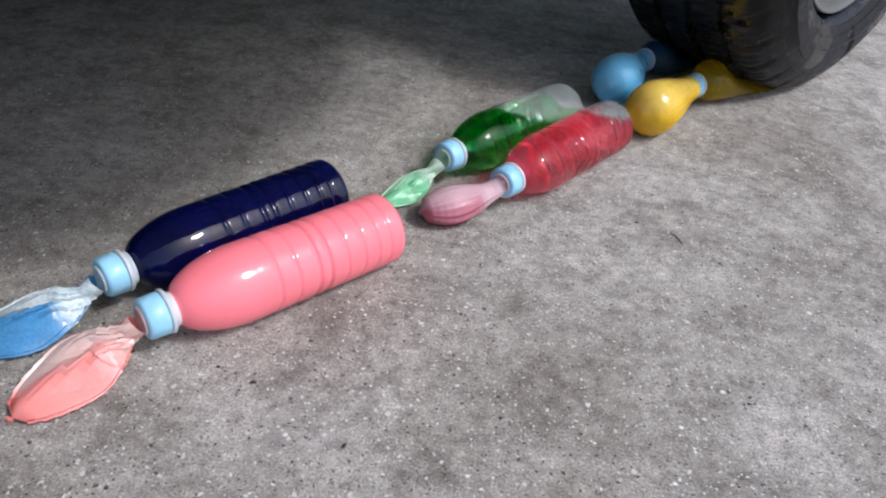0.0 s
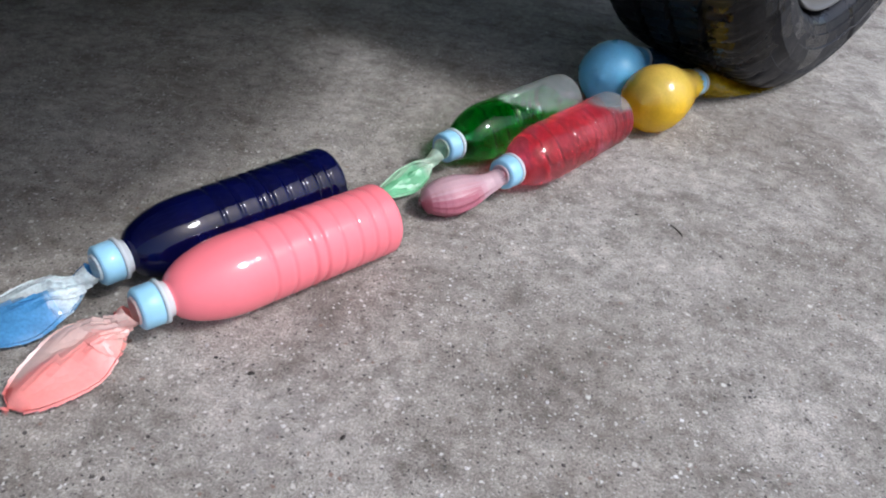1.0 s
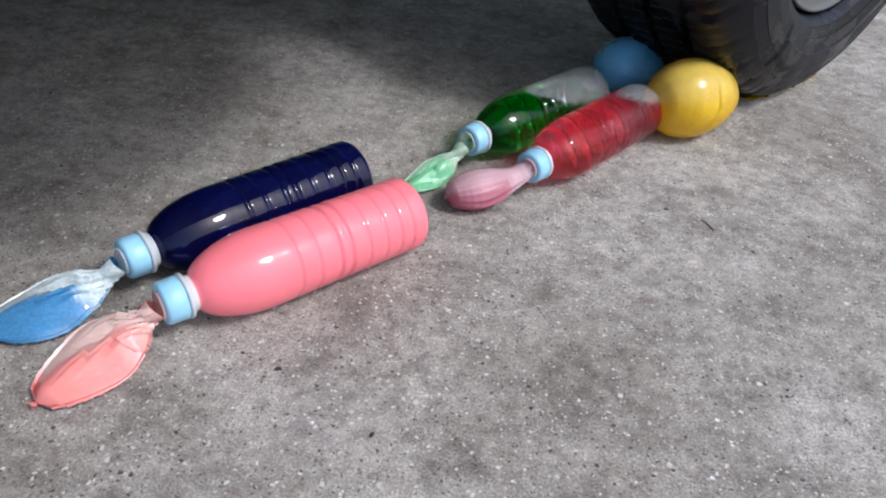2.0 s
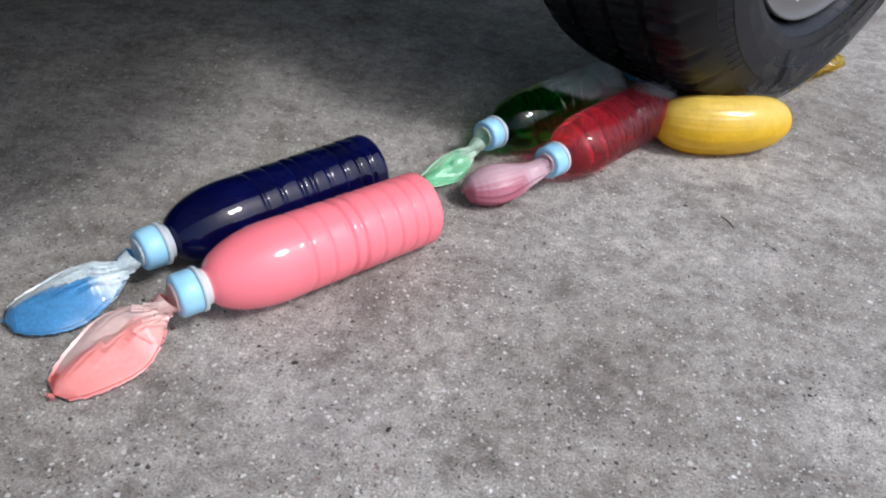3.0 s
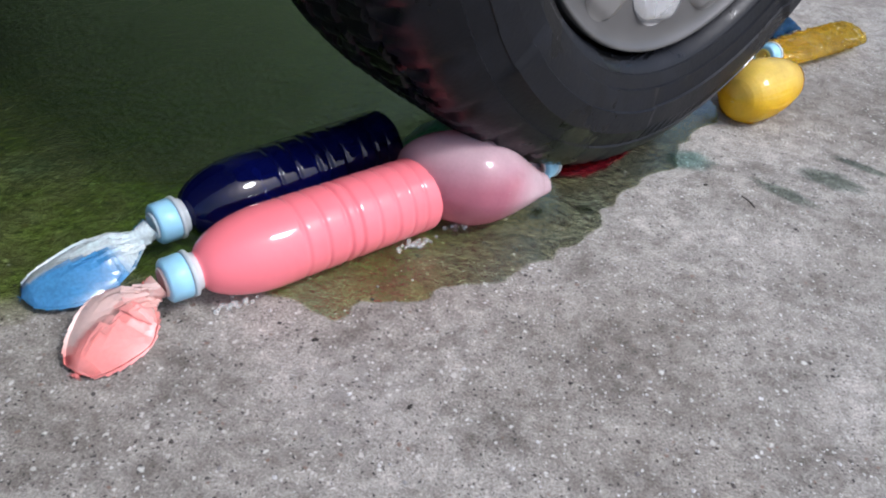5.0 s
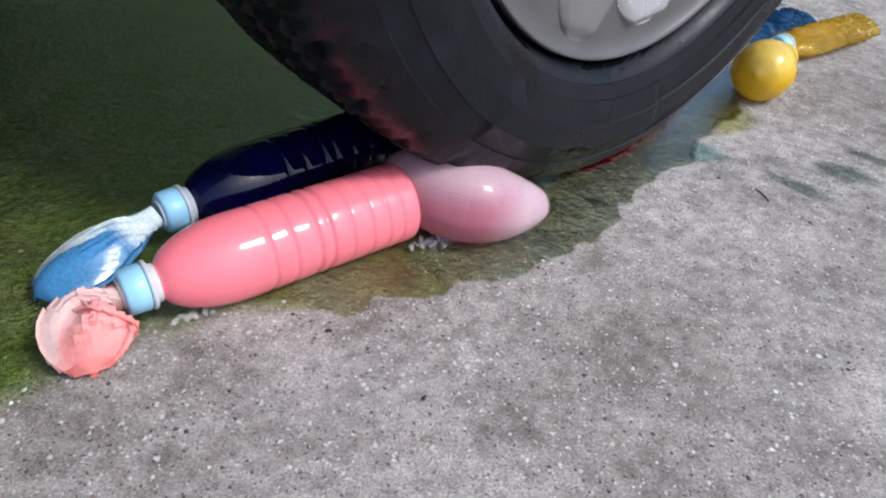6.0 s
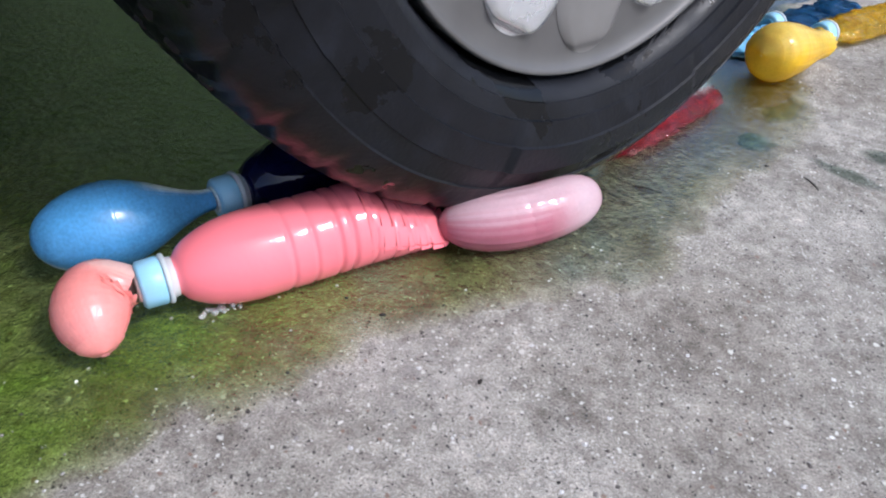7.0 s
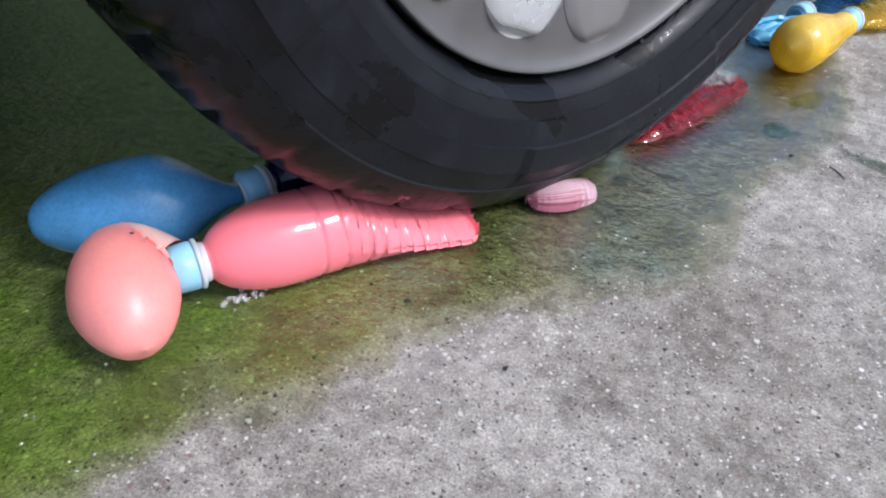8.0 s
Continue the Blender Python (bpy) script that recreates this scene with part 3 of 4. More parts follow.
def tube(state, nu, nv):
    """Skin of a rubber balloon: neck, bend and tip, half width, half height, place of the bulge, roundness of the neck end, roll."""
    n, c, e = np.array(state[0:3]), np.array(state[3:6]), np.array(state[6:9])
    a, b, m, q, roll, ball = state[9:15]
    u = (1 - np.cos(np.linspace(0, 1, nu) * math.pi)) / 2 * 0.5 + np.linspace(0, 1, nu) * 0.5
    u = u[:, None]
    p = (1 - u) ** 2 * n + 2 * u * (1 - u) * c + u * u * e
    tan = 2 * (1 - u) * (c - n) + 2 * u * (e - c)
    tan /= np.linalg.norm(tan, axis=1, keepdims=True) + 1e-9
    side = np.cross(tan, (0, 0, 1.0))
    side /= np.linalg.norm(side, axis=1, keepdims=True) + 1e-9
    up = np.cross(side, tan)
    u = u[:, 0]
    rise = smooth01(u / m)
    front = np.sqrt(np.clip(1 - (np.maximum(m - u, 0) / m) ** (2 + 1.6 * q), 0, 1))
    back = np.sqrt(np.clip(1 - (np.maximum(u - m, 0) / (1 - m)) ** (2 + 1.6 * q), 0, 1))
    wa = np.where(u < m, (1 - q) * (0.010 + (a - 0.010) * rise) + q * a * front, a * back)
    wb = np.where(u < m, (1 - q) * (min(0.008, b * 1.5) + (b - min(0.008, b * 1.5)) * rise) + q * b * front, b * back)
    wa = (1 - ball) * wa + ball * np.maximum(np.where(u < m, 0.011, 0), a * back)
    wb = (1 - ball) * wb + ball * np.maximum(np.where(u < m, 0.011, 0), b * back)
    v = np.arange(nv) / nv * 2 * math.pi + roll
    thin = np.clip(1.15 - wb / (wa + 1e-6), 0, 1)[:, None]
    tri = 1 - np.abs(((v / math.pi + 1) % 2) - 1) * 2
    # slack rubber is a twisted ribbon at its neck and folds along its length
    slack = float(np.clip((a / (b + 1e-6) - 1.15) / 1.2, 0, 1))
    pinch = 1 - slack * 0.42 * np.exp(-((u - 0.20) / 0.12) ** 2)
    across = (wa * pinch)[:, None] * ((1 - thin) * np.cos(v) + thin * tri)
    high = (wb * pinch)[:, None] * np.sin(v)[None, :]
    fold = np.cos(4.4 * np.cos(v)[None, :] + 1.1 + 1.6 * np.sin(5 * u)[:, None])
    high = high + slack * 0.0032 * np.sin(math.pi * u)[:, None] ** 1.5 * fold
    turn = slack * 2.3 * (1 - smooth01(u / 0.42))
    co, si = np.cos(turn)[:, None], np.sin(turn)[:, None]
    across, high = across * co - high * si, across * si + high * co
    g = p[:, None] + side[:, None] * across[..., None] + up[:, None] * high[..., None]
    g[..., 2] = np.maximum(g[..., 2], 0.0015)
    return g


def make_balloon(bottle, poses, label, mat, fill, states, nu, nv):
    v, f = revolve([(0.004, 0.0100), (-0.0012, 0.0104), (-0.0022, 0.0098), (-0.002, 0.0085), (0.004, 0.002)], 32, "X")
    base = mesh_ob("balloon", v, f, mat, bottle, label)
    grids = []
    ts = [s[0] for s in states]
    rows = np.array([s[1:] for s in states])
    for i, t in enumerate(TK):
        st = np.array([np.interp(t, ts, rows[:, k]) for k in range(rows.shape[1])])
        g = tube(st, nu, nv)
        inv = np.array(poses[i].inverted())
        g = g @ inv[:3, :3].T + inv[:3, 3]
        grids.append(g)
    base.matrix_basis = pose(0, 0, 0)
    skin("rubber_panel", bottle, grids, None, 2, 2, mat, fill, 1.02, 1)
    for ob, rows in MOVES:
        if ob.parent is bottle and ob.name.startswith("cap"):
            MOVES.append((base, rows))
            break


def inside(v, lo, hi, soft):
    """1 where the turn v, from 0 to 1 all round, lies between lo and hi."""
    d = abs((v - (lo + hi) / 2 + 0.5) % 1 - 0.5)
    return smooth01(((hi - lo) / 2 - d) / soft + 0.5)


def level_of(drop, start, reach):
    """Liquid with air above it, the level sinking towards the base."""
    return lambda u, v: 1 - smooth01((math.sin(2 * math.pi * v) - (1.12 - drop * smooth01((u - start) / reach))) / 0.10 + 0.5)


def level_rim(u, v):
    return 1 - smooth01((u - 0.955) / 0.01) * inside(v, 0.0, 0.5, 0.06)


def fill_blue(u, v):
    rim = inside(v + 0.025 * math.sin(9 * u), -0.14, 0.20 + 0.05 * u, 0.05) * (1 - smooth01((u - 0.9) / 0.08))
    neck = inside(v, -0.14, 0.52, 0.08) * (1 - smooth01((u - 0.34) / 0.12))
    return 1 - max(rim, neck)


def fill_coral(u, v):
    rim = inside(v + 0.05 * math.sin(8 * u + 1), -0.14, 0.17, 0.10) * (1 - smooth01((u - 0.8) / 0.12))
    neck = 0.8 * inside(v, -0.14, 0.5, 0.08) * (1 - smooth01((u - 0.30) / 0.16))
    patch = 0.7 * inside(v, 0.19, 0.29, 0.06) * math.exp(-((u - 0.52) / 0.12) ** 2)
    return 1 - max(rim, neck, patch)


def fill_green(u, v):
    return 1 - max(0.95 * (1 - smooth01((u - 0.3) / 0.15)), 0.6 * inside(v, -0.08, 0.14, 0.08))


def fill_pearl(u, v):
    return 1 - max(0.72 * inside(v + 0.02 * math.sin(7 * u), -0.06, 0.38, 0.16), 0.8 * (1 - smooth01((u - 0.25) / 0.2)))


def fill_yellow(u, v):
    return 1 - 0.6 * inside(v, 0.08, 0.42, 0.15)


def rounded(t, x, y, z, r, nx, ny, nz):
    """An upright filled balloon of radius r round a centre, hanging on its neck."""
    c, n = Vector((x, y, z)), Vector((nx, ny, nz))
    w = (c - n).normalized()
    tip = c + w * r
    mid = tip * 0.5 + n * 0.5
    return (t, *n, *mid, *tip, r, r, (c - n).length / (tip - n).length, 0.0, 0.0, 0.35)


P_ST = [(0.0, -0.028, 0.385, 0.028, -0.046, 0.372, 0.014, -0.080, 0.316, 0.004, 0.026, 0.008, 0.58, 0.0, 0.0, 0.0),
        (4.5, -0.036, 0.384, 0.028, -0.048, 0.370, 0.014, -0.079, 0.315, 0.004, 0.026, 0.008, 0.58, 0.0, 0.0, 0.0),
        (5.2, -0.056, 0.366, 0.028, -0.072, 0.350, 0.024, -0.076, 0.310, 0.004, 0.028, 0.010, 0.58, 0.0, 0.0, 0.0),
        (6.0, -0.074, 0.347, 0.028, -0.094, 0.333, 0.034, -0.072, 0.304, 0.005, 0.028, 0.011, 0.62, 0.0, -0.2, 0.0),
        (6.5, -0.094, 0.333, 0.030, -0.114, 0.322, 0.030, -0.076, 0.297, 0.008, 0.024, 0.011, 0.64, 0.0, -0.5, 0.0),
        (7.0, -0.096, 0.331, 0.030, -0.132, 0.326, 0.042, -0.092, 0.286, 0.020, 0.0225, 0.022, 0.68, 0.0, -1.3, 0.4),
        (7.5, -0.094, 0.332, 0.031, -0.142, 0.336, 0.042, -0.074, 0.268, 0.028, 0.029, 0.029, 0.73, 0.0, -1.57, 0.6),
        (8.0, -0.093, 0.332, 0.031, -0.144, 0.342, 0.043, -0.073, 0.268, 0.032, 0.0315, 0.031, 0.74, 0.0, -1.57, 0.6)]
B_ST = [(0.0, -0.073, 0.423, 0.028, -0.096, 0.405, 0.006, -0.142, 0.370, 0.006, 0.026, 0.011, 0.70, 0.0, 0.0, 0.0),
        (4.5, -0.077, 0.427, 0.028, -0.098, 0.404, 0.006, -0.142, 0.366, 0.006, 0.026, 0.011, 0.70, 0.0, 0.0, 0.0),
        (5.2, -0.082, 0.432, 0.028, -0.102, 0.406, 0.012, -0.142, 0.362, 0.008, 0.027, 0.012, 0.70, 0.0, 0.0, 0.0),
        (6.0, -0.086, 0.430, 0.030, -0.104, 0.405, 0.022, -0.137, 0.354, 0.010, 0.026, 0.013, 0.70, 0.0, -0.4, 0.0),
        (6.5, -0.090, 0.436, 0.031, -0.112, 0.402, 0.034, -0.157, 0.354, 0.028, 0.027, 0.027, 0.70, 0.0, -1.0, 0.0),
        (7.0, -0.086, 0.430, 0.031, -0.120, 0.388, 0.038, -0.175, 0.352, 0.033, 0.031, 0.031, 0.62, 0.0, -1.57, 0.0),
        (7.5, -0.083, 0.424, 0.031, -0.120, 0.380, 0.042, -0.185, 0.345, 0.035, 0.034, 0.034, 0.50, 0.0, -1.57, 0.0),
        (8.0, -0.081, 0.420, 0.031, -0.122, 0.380, 0.044, -0.193, 0.348, 0.036, 0.035, 0.035, 0.44, 0.0, -1.57, 0.0)]
R_ST = [(0.0, 0.221, 0.632, 0.029, 0.195, 0.618, 0.016, 0.152, 0.594, 0.016, 0.022, 0.018, 0.68, 0.0, 0.0, 0.0),
        (3.0, 0.221, 0.632, 0.029, 0.195, 0.618, 0.016, 0.152, 0.594, 0.016, 0.022, 0.018, 0.68, 0.0, 0.0, 0.0),
        (3.25, 0.221, 0.632, 0.029, 0.192, 0.616, 0.020, 0.146, 0.588, 0.019, 0.024, 0.021, 0.66, 0.0, 0.0, 0.0),
        (3.5, 0.218, 0.634, 0.030, 0.180, 0.612, 0.028, 0.124, 0.574, 0.030, 0.029, 0.029, 0.62, 0.0, 0.0, 0.0),
        (3.75, 0.222, 0.622, 0.029, 0.175, 0.585, 0.038, 0.105, 0.560, 0.038, 0.036, 0.036, 0.60, 0.0, 0.0, 0.0),
        (4.0, 0.226, 0.608, 0.027, 0.172, 0.568, 0.046, 0.094, 0.552, 0.042, 0.041, 0.041, 0.56, 0.0, 0.0, 0.0),
        (4.5, 0.214, 0.594, 0.024, 0.165, 0.545, 0.050, 0.090, 0.555, 0.042, 0.041, 0.042, 0.56, 0.0, 0.0, 0.0),
        (5.2, 0.204, 0.562, 0.022, 0.150, 0.505, 0.044, 0.080, 0.540, 0.042, 0.038, 0.038, 0.54, 0.3, 0.0, 0.0),
        (6.0, 0.196, 0.532, 0.020, 0.135, 0.470, 0.040, 0.068, 0.525, 0.040, 0.034, 0.034, 0.50, 0.6, 0.0, 0.0),
        (6.5, 0.208, 0.512, 0.034, 0.145, 0.456, 0.028, 0.080, 0.460, 0.026, 0.027, 0.026, 0.40, 1.0, 0.0, 0.0),
        (7.0, 0.196, 0.512, 0.034, 0.145, 0.458, 0.026, 0.080, 0.452, 0.024, 0.023, 0.023, 0.40, 1.0, 0.0, 0.0),
        (7.5, 0.190, 0.515, 0.026, 0.152, 0.478, 0.020, 0.100, 0.470, 0.014, 0.018, 0.017, 0.35, 1.0, 0.0, 0.0),
        (8.0, 0.178, 0.521, 0.013, 0.158, 0.506, 0.012, 0.128, 0.498, 0.011, 0.013, 0.011, 0.40, 1.0, 0.0, 0.0)]
G_ST = [(0.0, 0.162, 0.670, 0.027, 0.142, 0.648, 0.006, 0.110, 0.612, 0.005, 0.014, 0.006, 0.6, 0.0, 0.0, 0.0),
        (3.0, 0.160, 0.670, 0.027, 0.142, 0.648, 0.006, 0.110, 0.612, 0.005, 0.014, 0.006, 0.6, 0.0, 0.0, 0.0),
        (3.5, 0.147, 0.683, 0.029, 0.130, 0.662, 0.020, 0.095, 0.618, 0.022, 0.022, 0.021, 0.6, 0.0, 0.0, 0.0),
        (3.75, 0.135, 0.678, 0.028, 0.118, 0.655, 0.020, 0.085, 0.622, 0.020, 0.022, 0.020, 0.6, 0.0, 0.0, 0.0),
        (4.0, 0.125, 0.676, 0.020, 0.108, 0.655, 0.010, 0.075, 0.630, 0.006, 0.016, 0.006, 0.6, 0.0, 0.0, 0.0),
        (8.0, 0.12, 0.676, 0.020, 0.105, 0.655, 0.010, 0.075, 0.630, 0.006, 0.016, 0.005, 0.6, 0.0, 0.0, 0.0)]
Y_ST = [rounded(0.0, 0.412, 0.862, 0.034, 0.033, 0.474, 0.951, 0.031),
        rounded(0.5, 0.406, 0.854, 0.036, 0.0355, 0.472, 0.944, 0.031),
        rounded(1.0, 0.410, 0.850, 0.041, 0.0405, 0.472, 0.938, 0.031),
        rounded(1.5, 0.412, 0.846, 0.050, 0.050, 0.474, 0.930, 0.028),
        (2.2, 0.482, 0.880, 0.022, 0.425, 0.815, 0.045, 0.360, 0.780, 0.042, 0.040, 0.042, 0.56, 0.4, 0.0, 0.0),
        (3.0, 0.498, 0.812, 0.032, 0.415, 0.755, 0.030, 0.345, 0.772, 0.030, 0.031, 0.032, 0.46, 1.0, 0.0, 0.0),
        (3.25, 0.512, 0.812, 0.034, 0.435, 0.752, 0.028, 0.355, 0.760, 0.022, 0.031, 0.032, 0.40, 1.0, 0.0, 0.0),
        (3.5, 0.530, 0.818, 0.034, 0.450, 0.762, 0.028, 0.372, 0.742, 0.010, 0.031, 0.034, 0.33, 1.0, 0.0, 0.0),
        (4.0, 0.516, 0.842, 0.032, 0.462, 0.795, 0.030, 0.410, 0.752, 0.022, 0.034, 0.033, 0.42, 1.0, 0.0, 0.0),
        (4.5, 0.502, 0.846, 0.032, 0.455, 0.804, 0.032, 0.408, 0.768, 0.026, 0.036, 0.034, 0.50, 1.0, 0.0, 0.0),
        rounded(6.0, 0.440, 0.838, 0.034, 0.034, 0.492, 0.935, 0.017),
        rounded(6.5, 0.404, 0.846, 0.033, 0.033, 0.490, 0.938, 0.016),
        rounded(7.0, 0.406, 0.846, 0.033, 0.033, 0.486, 0.936, 0.016),
        rounded(8.0, 0.404, 0.840, 0.031, 0.031, 0.486, 0.958, 0.016)]
T_ST = [rounded(0.0, 0.378, 0.944, 0.034, 0.033, 0.419, 1.026, 0.031),
        rounded(0.5, 0.374, 0.924, 0.036, 0.0355, 0.416, 1.015, 0.031),
        rounded(1.0, 0.364, 0.911, 0.042, 0.0415, 0.412, 1.005, 0.030),
        rounded(1.5, 0.355, 0.912, 0.050, 0.048, 0.410, 1.000, 0.028),
        (2.2, 0.405, 0.990, 0.018, 0.370, 0.940, 0.030, 0.320, 0.900, 0.030, 0.036, 0.030, 0.6, 0.0, 0.0, 0.0),
        (3.0, 0.405, 0.990, 0.014, 0.375, 0.960, 0.020, 0.335, 0.925, 0.022, 0.026, 0.020, 0.6, 0.0, 0.0, 0.0),
        (3.5, 0.405, 0.990, 0.012, 0.380, 0.950, 0.008, 0.345, 0.900, 0.006, 0.022, 0.006, 0.6, 0.0, 0.0, 0.0),
        (8.0, 0.430, 0.960, 0.012, 0.400, 0.930, 0.010, 0.375, 0.900, 0.006, 0.022, 0.007, 0.6, 0.0, 0.0, 0.0)]

make_bottle("ribbed clear bottle full of opaque pink liquid", [(0, -0.024, 0.388, 45.4), (4.5, -0.032, 0.386, 44.6), (5.2, -0.052, 0.368, 43.8), (6.0, -0.071, 0.348, 43), (6.5, -0.090, 0.335, 40), (7.0, -0.092, 0.333, 39.3), (8.0, -0.089, 0.333, 39.3)],
            PINK, None, 0.12, 0.25, ("coral rubber balloon on the bottle's neck", RUB_PINK, fill_coral, P_ST, 29, 40), 0.0012, 0.0)
make_bottle("ribbed bottle full of dark navy liquid", [(0, -0.070, 0.426, 49.4), (4.5, -0.074, 0.430, 49), (6.0, -0.083, 0.433, 48), (6.5, -0.087, 0.438, 47), (7.0, -0.082, 0.431, 47), (8.0, -0.078, 0.422, 47)],
            NAVY, level_rim, 0.10, 0.2, ("blue rubber balloon with a pale twisted neck", RUB_BLUE, fill_blue, B_ST, 29, 40), 0.0015, 0.15)
make_bottle("ribbed bottle partly full of see-through red liquid", [(0, 0.225, 0.637, 52.4), (3.0, 0.225, 0.637, 52.4), (3.5, 0.222, 0.638, 52), (4.0, 0.222, 0.620, 57), (4.5, 0.208, 0.610, 58), (6.0, 0.190, 0.608, 54), (8.0, 0.190, 0.608, 53)],
            RED, level_of(0.5, 0.55, 0.45), 0.06, 0.30, ("pearly pale pink rubber balloon", RUB_PEARL, fill_pearl, R_ST, 29, 40), 0.006, 0.1)
make_bottle("ribbed bottle with green liquid and air above", [(0, 0.166, 0.675, 50.7), (3.0, 0.164, 0.675, 50.7), (3.5, 0.150, 0.688, 50), (4.0, 0.130, 0.682, 50), (8.0, 0.125, 0.682, 50)],
            GREEN, level_of(0.85, 0.2, 0.6), 0.10, 0.15, ("limp pale green rubber balloon", RUB_GREEN, fill_green, G_ST, 29, 36), 0.006)
make_bottle("amber bottle crushed flat and crumpled by the wheel", [(0, 0.478, 0.957, 44), (1.5, 0.478, 0.937, 44), (3.0, 0.490, 0.950, 43), (8.0, 0.490, 0.968, 42)],
            AMBER, None, 0.06, 0.45, ("yellow rubber balloon swelling as the bottle is crushed", RUB_YELLOW, fill_yellow, Y_ST, 29, 36), 0.007, 0.02)
make_bottle("dark blue bottle crushed flat by the wheel", [(0, 0.422, 1.033, 47), (1.5, 0.412, 1.005, 47), (3.0, 0.408, 0.996, 47), (8.0, 0.432, 0.966, 45)],
            TEAL, None, 0.12, 0.25, ("sky blue rubber balloon swelling as the bottle is crushed", RUB_SKY, fill_yellow, T_ST, 29, 36), 0.007, 0.02)


# ---- spilled water ----
LIFT = [(0.0, -0.0006), (3.2, -0.0004), (3.5, 0.0012), (4.0, 0.0019), (4.5, 0.0024), (5.2, 0.0028), (6.0, 0.0032), (8.0, 0.0036)]


def make_film():
    """A wet sheet whose level rises: its rim creeps outwards over the slab."""
    ss = np.concatenate([np.linspace(-0.9, -0.25, 20), np.linspace(-0.244, 1.1, 250), np.linspace(1.12, 1.45, 12)])
    nn = np.concatenate([np.linspace(-1.6, -0.63, 30), np.linspace(-0.62, -0.12, 110)])
    v, f = [], []
    for n_ in nn:
        for s in ss:
            wob = 0.022 * noise.noise((s * 9, n_ * 9, 0)) + 0.013 * noise.noise((s * 30, n_ * 30, 3)) + 0.006 * noise.noise((s * 70, n_ * 70, 5))
            e1 = -0.45 - 0.10 * max(0, 0.4 - s)
            e2 = -0.190 if s > 0.36 else -0.190 - 0.170 * smooth01((0.36 - s) / 0.1) - 0.3 * max(0, 0.26 - s)
            e3 = -0.238 + 0.048 * math.exp(-((s - 0.50) / 0.12) ** 2) - 0.12 * max(0, s - 0.72) - 0.6 * max(0, s - 0.84)
            e2 = min(e2, e3 - 0.006) - 0.1 * max(0, s - 0.68)
            t = np.interp(n_ + wob, [e1 - 0.8, e1, e2, max(e3, e2 + 0.01), max(e3, e2 + 0.01) + 0.1], [3.3, 3.5, 4.5, 6.4, 9.5])
            z = -np.interp(t, [3.2, 3.5, 4.0, 4.5, 5.2, 6.0, 8.0, 9.5], [0.0002, 0.0012, 0.0019, 0.0024, 0.0028, 0.0032, 0.0036, 0.006])
            v.append((0.70711 * (s + n_), 0.70711 * (s - n_), z))
    w = len(ss)
    for j in range(len(nn) - 1):
        for i in range(w - 1):
            f.append((j * w + i, j * w + i + 1, (j + 1) * w + i + 1, (j + 1) * w + i))
    film = mesh_ob("puddle", v, f, FILM)
    tagged(film, "thin green-tinted water spreading over the concrete", "puddle", kind="stuff")
    MOVES.append((film, [(t, pose(0, 0, z)) for t, z in LIFT]))


make_film()


# ---- wet patches splashed on the slab ----
def mat_patch(name, tint):
    m, n, l, b = material(name)
    c = n.new("ShaderNodeTexCoord").outputs["Object"]
    k = tex(n, l, "ShaderNodeTexNoise", c, 70.0, Detail=5, Roughness=0.7).outputs[0]
    t, g, mix = n.new("ShaderNodeBsdfTransparent"), n.new("ShaderNodeBsdfGlossy"), n.new("ShaderNodeMixShader")
    pos, sz, thick = n.new("ShaderNodeNewGeometry"), n.new("ShaderNodeSeparateXYZ"), n.new("ShaderNodeMapRange")
    l.new(pos.outputs["Position"], sz.inputs[0])
    thick.inputs[1].default_value, thick.inputs[2].default_value = 0.0, 0.0005
    l.new(sz.outputs[2], thick.inputs[0])
    film = ramp(n, l, k, [(0.38, tint), (0.62, tuple(min(0.95, v * 1.4) for v in tint))])
    l.new(mixc(n, l, thick.outputs[0], (0.97, 0.97, 0.97), film), t.inputs[0])
    g.inputs["Roughness"].default_value = 0.3
    mix.inputs[0].default_value = 0.03
    l.new(t.outputs[0], mix.inputs[1])
    l.new(g.outputs[0], mix.inputs[2])
    l.new(mix.outputs[0], n["Material Output"].inputs["Surface"])
    return m


def wet_patch(x, y, rx, ry, heading, seed, mat, label, rise, low=-0.0012, high=0.0007):
    """A flat domed patch with a ragged rim that wells up through the pores of the slab."""
    v, f = [(0, 0, 0)], []
    rings, seg = 9, 64
    for i in range(1, rings + 1):
        for j in range(seg):
            w = 2 * math.pi * j / seg
            q = i / rings
            r = q * (1 + 0.3 * q * noise.noise((math.cos(w) * 1.7 + seed, math.sin(w) * 1.7, seed)) + 0.16 * q * noise.noise((math.cos(w) * 5 + seed, math.sin(w) * 5, 7)))
            v.append((rx * r * math.cos(w), ry * r * math.sin(w), -0.0009 * q ** 2 + 0.0003 * noise.noise((r * 3 * math.cos(w), r * 3 * math.sin(w), seed))))
    for j in range(seg):
        f.append((0, 1 + j, 1 + (j + 1) % seg))
    for i in range(rings - 1):
        for j in range(seg):
            a, b = 1 + i * seg + j, 1 + i * seg + (j + 1) % seg
            f.append((a, a + seg, b + seg, b))
    ob = mesh_ob("wet_patch", v, f, mat)
    tagged(ob, label, "puddle", "wet patches", kind="stuff")
    t0, t1 = rise
    rows = [(0.0, low), (t0 - 0.2, low), (t0, low), (t1, high)] + ([(t1 + 0.2, high), (8.0, high)] if t1 < 7.5 else [])
    MOVES.append((ob, [(t, pose(x, y, z, 0, 0, heading)) for t, z in rows]))


